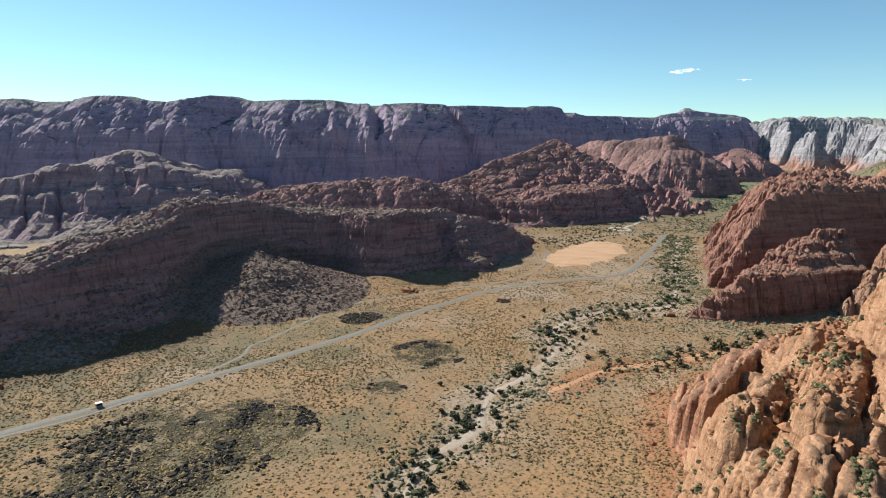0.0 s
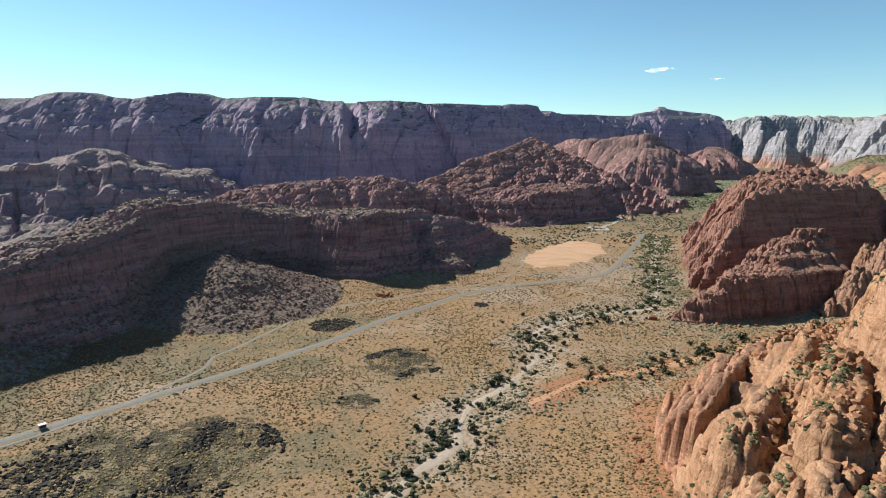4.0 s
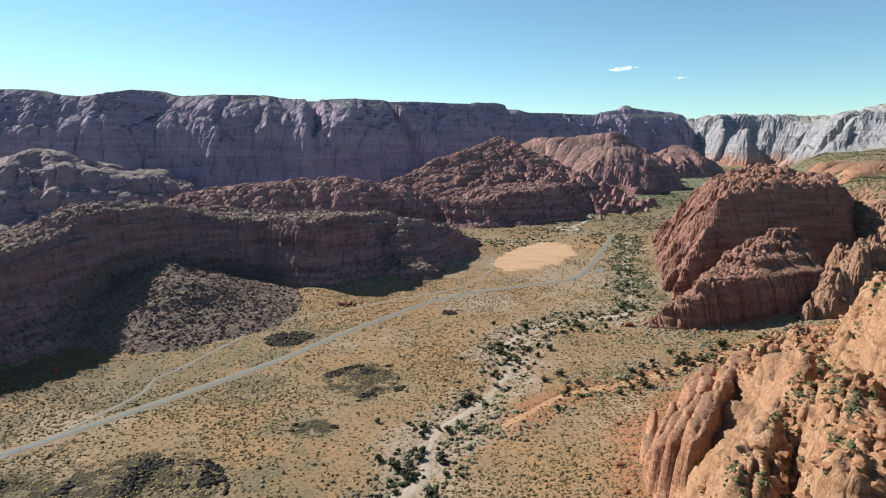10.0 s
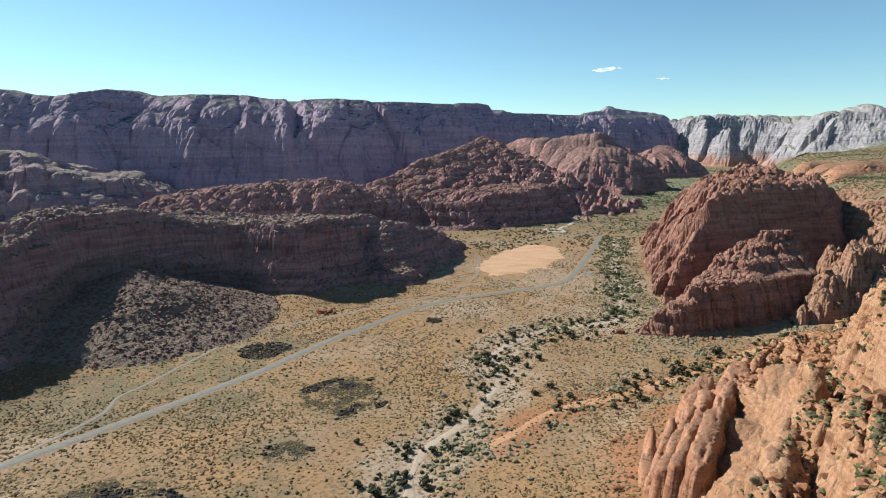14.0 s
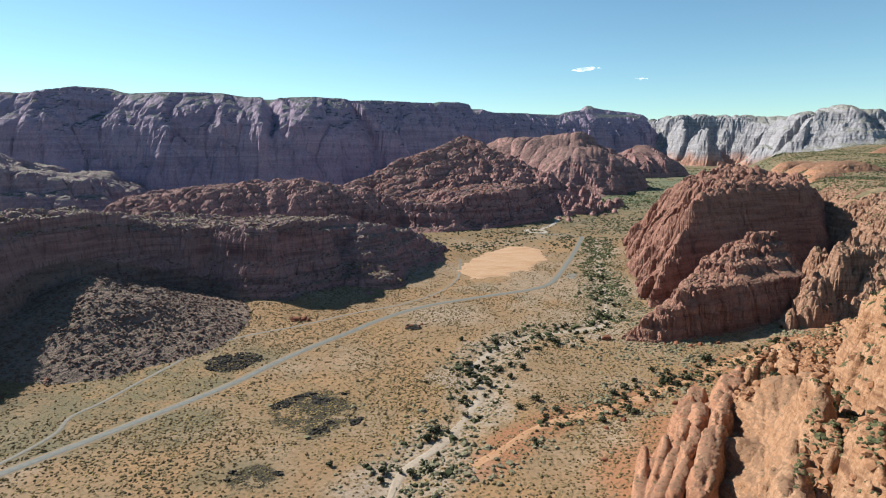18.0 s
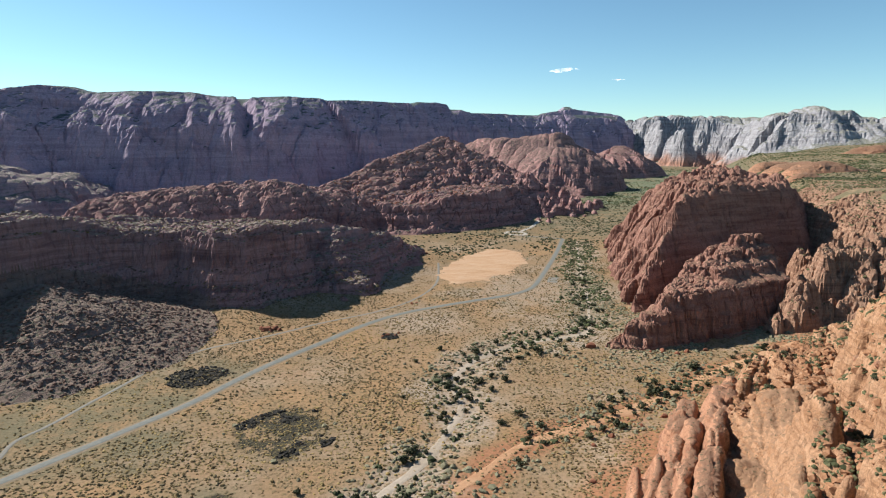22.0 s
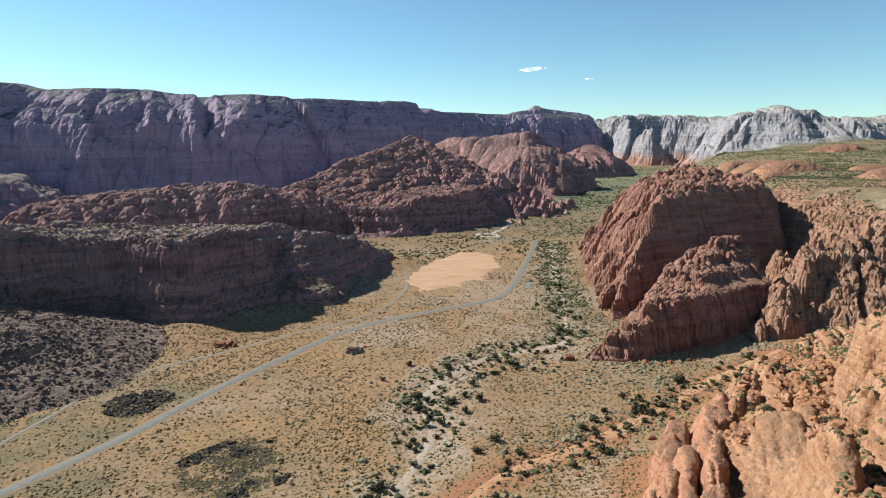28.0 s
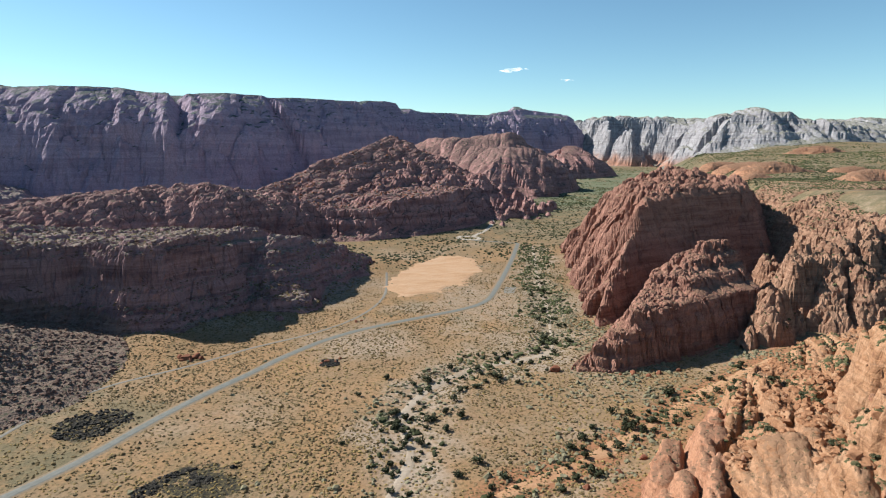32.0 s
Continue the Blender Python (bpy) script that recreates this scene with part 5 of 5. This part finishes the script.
shrubs_on("outcrop_shrub", 20000, lambda n: on_form("orange_outcrop", ("upper_slope", "lower_fin"), n, 0.5, lambda x, y, z: (y > 120) & off_slab(x, y) & (fbm((x * 0.8 - y * 0.6) / 9, (x * 0.6 + y * 0.8) / 40, 0, 3, 43) > 0.10 - 0.12 * (x > 215) * (y > 290))), (0.4, 1.2), bush_leaf2, "green shrubs rooted in the rock gullies")
shrubs_on("mesa_scrub", 5000, lambda n: on_form("near_mesa", ("caprock", "foot_slope"), n, 0.72), (0.6, 1.4), scrub_leaf, "dry scrub on the mesa ledges")
shrubs_on("bank_scrub", 7000, lambda n: on_form("hoodoo_bank", ("bench", "pillar_face"), n, 0.72), (0.7, 1.7), bush_leaf2, "dark scrub on the rock bank")


def leaf_crown(name, seed, material, count=170):
    """An uneven crown of small leaf sprays, about one metre in radius."""
    r = np.random.RandomState(seed)
    lobes = [(r.uniform(-0.5, 0.5), r.uniform(-0.5, 0.5), r.uniform(0.45, 0.95), r.uniform(0.35, 0.6)) for _ in range(6)]
    V, F = [], []
    for k in range(count):
        cx, cy, cz, rad = lobes[k % len(lobes)]
        d = r.normal(size=3)
        d /= np.linalg.norm(d)
        c = np.array([cx, cy, cz]) + d * rad * r.uniform(0.55, 1.0)
        c[2] = max(c[2], 0.12)
        t = np.cross(d, r.normal(size=3))
        t /= np.linalg.norm(t)
        b = np.cross(d, t) * 0.8 + d * r.uniform(-0.4, 0.4)
        s = r.uniform(0.14, 0.26)
        i = len(V)
        V += [c - t * s, c + b * s * 0.7, c + t * s, c - b * s * 0.7]
        F.append((i, i + 1, i + 2, i + 3))
    return mesh_of(name, np.array(V), np.array(F), material)


def stem_mesh(name, seed):
    """A short tapered trunk forking into limbs."""
    r = random.Random(seed)
    V, F = [], []
    for a, b, ra, rb in [(Vector((0, 0, -0.1)), Vector((0.03, 0.02, 0.35)), 0.10, 0.07)] + [(Vector((0.03, 0.02, 0.3)), Vector((r.uniform(-0.6, 0.6), r.uniform(-0.6, 0.6), r.uniform(0.6, 1.0))), 0.055, 0.015) for _ in range(5)]:
        ax = (b - a).normalized()
        u = ax.orthogonal().normalized()
        w = ax.cross(u)
        i = len(V)
        for p, rad in ((a, ra), (b, rb)):
            for q in range(5):
                V.append(p + (u * math.cos(q * 1.2566) + w * math.sin(q * 1.2566)) * rad)
        for q in range(5):
            F.append((i + q, i + (q + 1) % 5, i + 5 + (q + 1) % 5, i + 5 + q))
    return mesh_of(name, np.array([tuple(v) for v in V]), np.array(F), stem_bark)


def bush(seed, label, group):
    ob = tagged(new("bush"), label, "bush", group)
    for part_name, me in (("stem", stem_mesh("stem", seed)), ("crown", leaf_crown("crown", seed, bush_leaf))):
        new(part_name, me).parent = ob
    return ob


kinds = [bush(k, "dark green desert bush beside the dry wash", "wash bushes") for k in range(5)]
# the larger bushes stand where the wash and the sandy side gully bend
spots = [(263, 490), (252, 478), (238, 470), (268, 476), (313, 509), (212, 454), (227, 448), (222, 451), (213, 444), (199, 438), (180, 441), (190, 439), (162, 416), (177, 418), (294, 480), (74, 535), (85, 509), (97, 499), (101, 532), (120, 532), (111, 543), (129, 559), (138, 527), (150, 529), (165, 546), (158, 536), (168, 533), (179, 529), (190, 539), (131, 514), (128, 492), (113, 493), (106, 485), (94, 476), (90, 468), (104, 509), (111, 511), (80, 451), (79, 443), (75, 429)]
guard = 0
while len(spots) < 200 and guard < 20000:
    guard += 1
    t = rng.uniform()
    if t < 0.72:
        k = rng.randint(1, len(WASH) - 3)
        (ax, ay), (bx, by) = WASH[k], WASH[k + 1]
        off = rng.normal(0, 6.5 + 9 * (rng.uniform() < 0.35))
    else:
        k = rng.randint(1, len(SAND_STREAM) - 1)
        (ax, ay), (bx, by) = SAND_STREAM[k], SAND_STREAM[k + 1]
        off = rng.normal(0, 9)
    f = rng.uniform()
    le = math.hypot(bx - ax, by - ay)
    x, y = ax + (bx - ax) * f - (by - ay) / le * off, ay + (by - ay) * f + (bx - ax) / le * off
    if not open_ground(np.array([x]), np.array([y]), 3)[0] or abs(off) < 0.8 or any((x - a) ** 2 + (y - b) ** 2 < 9 for a, b in spots):
        continue
    spots.append((x, y))
for k, (x, y) in enumerate(spots):
    s = rng.uniform(1.8, 3.5) * (1.25 if rng.uniform() > 0.85 else 1)
    m = pose(x, y, float(valley(np.array([x]), np.array([y]))[0]), 0, 0, rng.uniform(0, 360))
    ob = kinds[k] if k < len(kinds) else copy_thing(kinds[k % len(kinds)], m)
    ob.matrix_world = m @ Matrix.Diagonal((s, s, s * rng.uniform(0.75, 1.0), 1))

nooks = on_form("orange_outcrop", ("upper_slope", "lower_fin"), 95, 0.5, lambda x, y, z: (y > 280) & (x > 190) & (x < 330) & off_slab(x, y) & (fbm((x * 0.8 - y * 0.6) / 9, (x * 0.6 + y * 0.8) / 40, 0, 3, 43) > 0.0))
rock_bush = bush(9, "green bush rooted among the orange rocks", "outcrop bushes")
for k, (x, y, z) in enumerate(nooks):
    s = rng.uniform(1.1, 2.9)
    m = pose(x, y, z - 0.2, 0, 0, rng.uniform(0, 360))
    ob = rock_bush if k == 0 else copy_thing(rock_bush, m)
    ob.matrix_world = m @ Matrix.Diagonal((s, s, s * rng.uniform(0.75, 1.0), 1))

# basalt ledges breaking through the valley floor
for cx, cy, rad in LAVA:
    n = int(rad * 22)
    a, q = rng.uniform(0, 6.28, n * 3), rad * np.sqrt(rng.uniform(0, 1, n * 3))
    x, y = cx + q * np.cos(a), cy + q * np.sin(a) * 0.9
    keep = (fbm(x / 16, y / 16, 0, 3, 51) > 0.2) & open_ground(x, y)
    x, y = x[keep][:n], y[keep][:n]
    r = rng.uniform(0.4, 1.6, len(x))
    V, F = blobs(np.stack([x, y, valley(x, y) - 0.15], -1), r, r * 0.7, 0.6)
    tagged(new("basalt_outcrop", mesh_of("basalt_outcrop", V, F, lava_rock)), "broken black basalt ledges among scrub", "lava rock", "basalt outcrops", "stuff")


# ---- entrance station on the road ----
def part(name, bm, material, parent, label=""):
    me = bpy.data.meshes.new(name)
    bm.to_mesh(me)
    bm.free()
    me.materials.append(material)
    ob = new(name, me)
    ob.parent = parent
    if label:
        ob["label"] = label
    return ob


def box(sx, sy, sz, x=0, y=0, z=0, bevel=0.03):
    bm = bmesh.new()
    bmesh.ops.create_cube(bm, size=1.0, matrix=Matrix.Translation((x, y, z)) @ Matrix.Diagonal((sx, sy, sz, 1)))
    if bevel:
        bmesh.ops.bevel(bm, geom=bm.edges[:], offset=bevel, segments=1, affect="EDGES")
    return bm


booth = tagged(new("fee_booth"), "small entrance booth with white flat roof and dark windows", "booth")
bz = float(valley(np.array([-210.0]), np.array([348.0]))[0]) + 0.2
booth.matrix_world = pose(-210, 348, bz, 0, 0, 42)
part("base", box(3.4, 2.6, 1.1, 0, 0, 0.55), booth_wall, booth, "tan lower wall")
for sx in (-1.6, 1.6):
    for sy in (-1.2, 1.2):
        part("post", box(0.16, 0.16, 1.4, sx, sy, 1.8, 0.01), booth_wall, booth)
for x, y, w, d in ((0, -1.22, 3.0, 0.06), (0, 1.22, 3.0, 0.06), (-1.62, 0, 0.06, 2.2), (1.62, 0, 0.06, 2.2)):
    part("window", box(w, d, 1.3, x, y, 1.78, 0), dark_glass, booth, "dark window")
part("roof", box(3.9, 3.0, 0.26, 0, 0, 2.7, 0.06), white_paint, booth, "white flat overhanging roof")
part("kerb_island", box(9.0, 2.2, 0.22, 0, 0, 0.05, 0.05), shoulder, booth, "concrete island")
sign = tagged(new("stop_sign"), "small road sign on a post beside the booth", "sign")
sign.matrix_world = pose(-201, 356.5, bz - 0.1, 0, 0, 42)
part("post", box(0.12, 0.12, 2.2, 0, 0, 1.1, 0.01), dark_metal, sign)
part("sign_plate", box(0.06, 0.9, 0.9, -0.1, 0, 1.9, 0.02), dark_metal, sign, "dark sign plate")


# ---- a wisp of cloud, and houses far off below the mesa ----
def cloud_mesh(seed, long, wide, tall):
    r = random.Random(seed)
    bm = bmesh.new()
    for k in range(9):
        f = r.uniform(-1, 1)
        s = (1 - 0.7 * abs(f)) * r.uniform(0.6, 1.1)
        m = Matrix.Translation((f * long * 0.45, r.uniform(-1, 1) * wide * 0.3, r.uniform(-1, 1) * tall * 0.25)) @ Matrix.Diagonal((long * 0.17 * s, wide * 0.4 * s, tall * 0.4 * s, 1))
        bmesh.ops.create_icosphere(bm, subdivisions=3, radius=1.0, matrix=m)
    for v in bm.verts:
        v.co += noise.noise_vector(v.co / 30) * 8
    for f in bm.faces:
        f.smooth = True
    me = bpy.data.meshes.new("cloud")
    bm.to_mesh(me)
    bm.free()
    me.materials.append(glowing_cloud)
    return me


for x, y, z, long, tall, seed in ((1671, 4256, 663, 270, 32, 1), (1990, 4130, 590, 90, 8, 2)):
    ob = new("cloud", cloud_mesh(seed, long, 120, tall))
    ob.matrix_world = pose(x, y, z, 0, 0, -22)
    tagged(ob, "thin white wisp of cloud in the clear sky", "cloud", "clouds", "structure")


def house(x, y, w, d, h, turn):
    ob = tagged(new("house"), "small pale house far beyond the mesa", "house", "far houses")
    ob.matrix_world = pose(x, y, float(valley(np.array([x * 1.0]), np.array([y * 1.0]))[0]) - 0.2, 0, 0, turn)
    part("wall", box(w, d, h, 0, 0, h / 2, 0.05), cream_stucco, ob)
    bm = bmesh.new()
    vs = [bm.verts.new(v) for v in ((-w * 0.54, -d * 0.56, h), (w * 0.54, -d * 0.56, h), (w * 0.54, d * 0.56, h), (-w * 0.54, d * 0.56, h), (-w * 0.5, 0, h + d * 0.25), (w * 0.5, 0, h + d * 0.25))]
    for f in ((0, 1, 5, 4), (2, 3, 4, 5), (1, 2, 5), (3, 0, 4), (3, 2, 1, 0)):
        bm.faces.new([vs[k] for k in f])
    part("roof", bm, roof_tile, ob, "pale low gabled roof")
    for k in (-0.3, 0.1, 0.35):
        part("window", box(w * 0.12, 0.1, h * 0.35, k * w, -d / 2 - 0.02, h * 0.55, 0), dark_glass, ob)


for x, y, w, d, h, turn in HOUSES:
    house(x, y, w, d, h, turn)
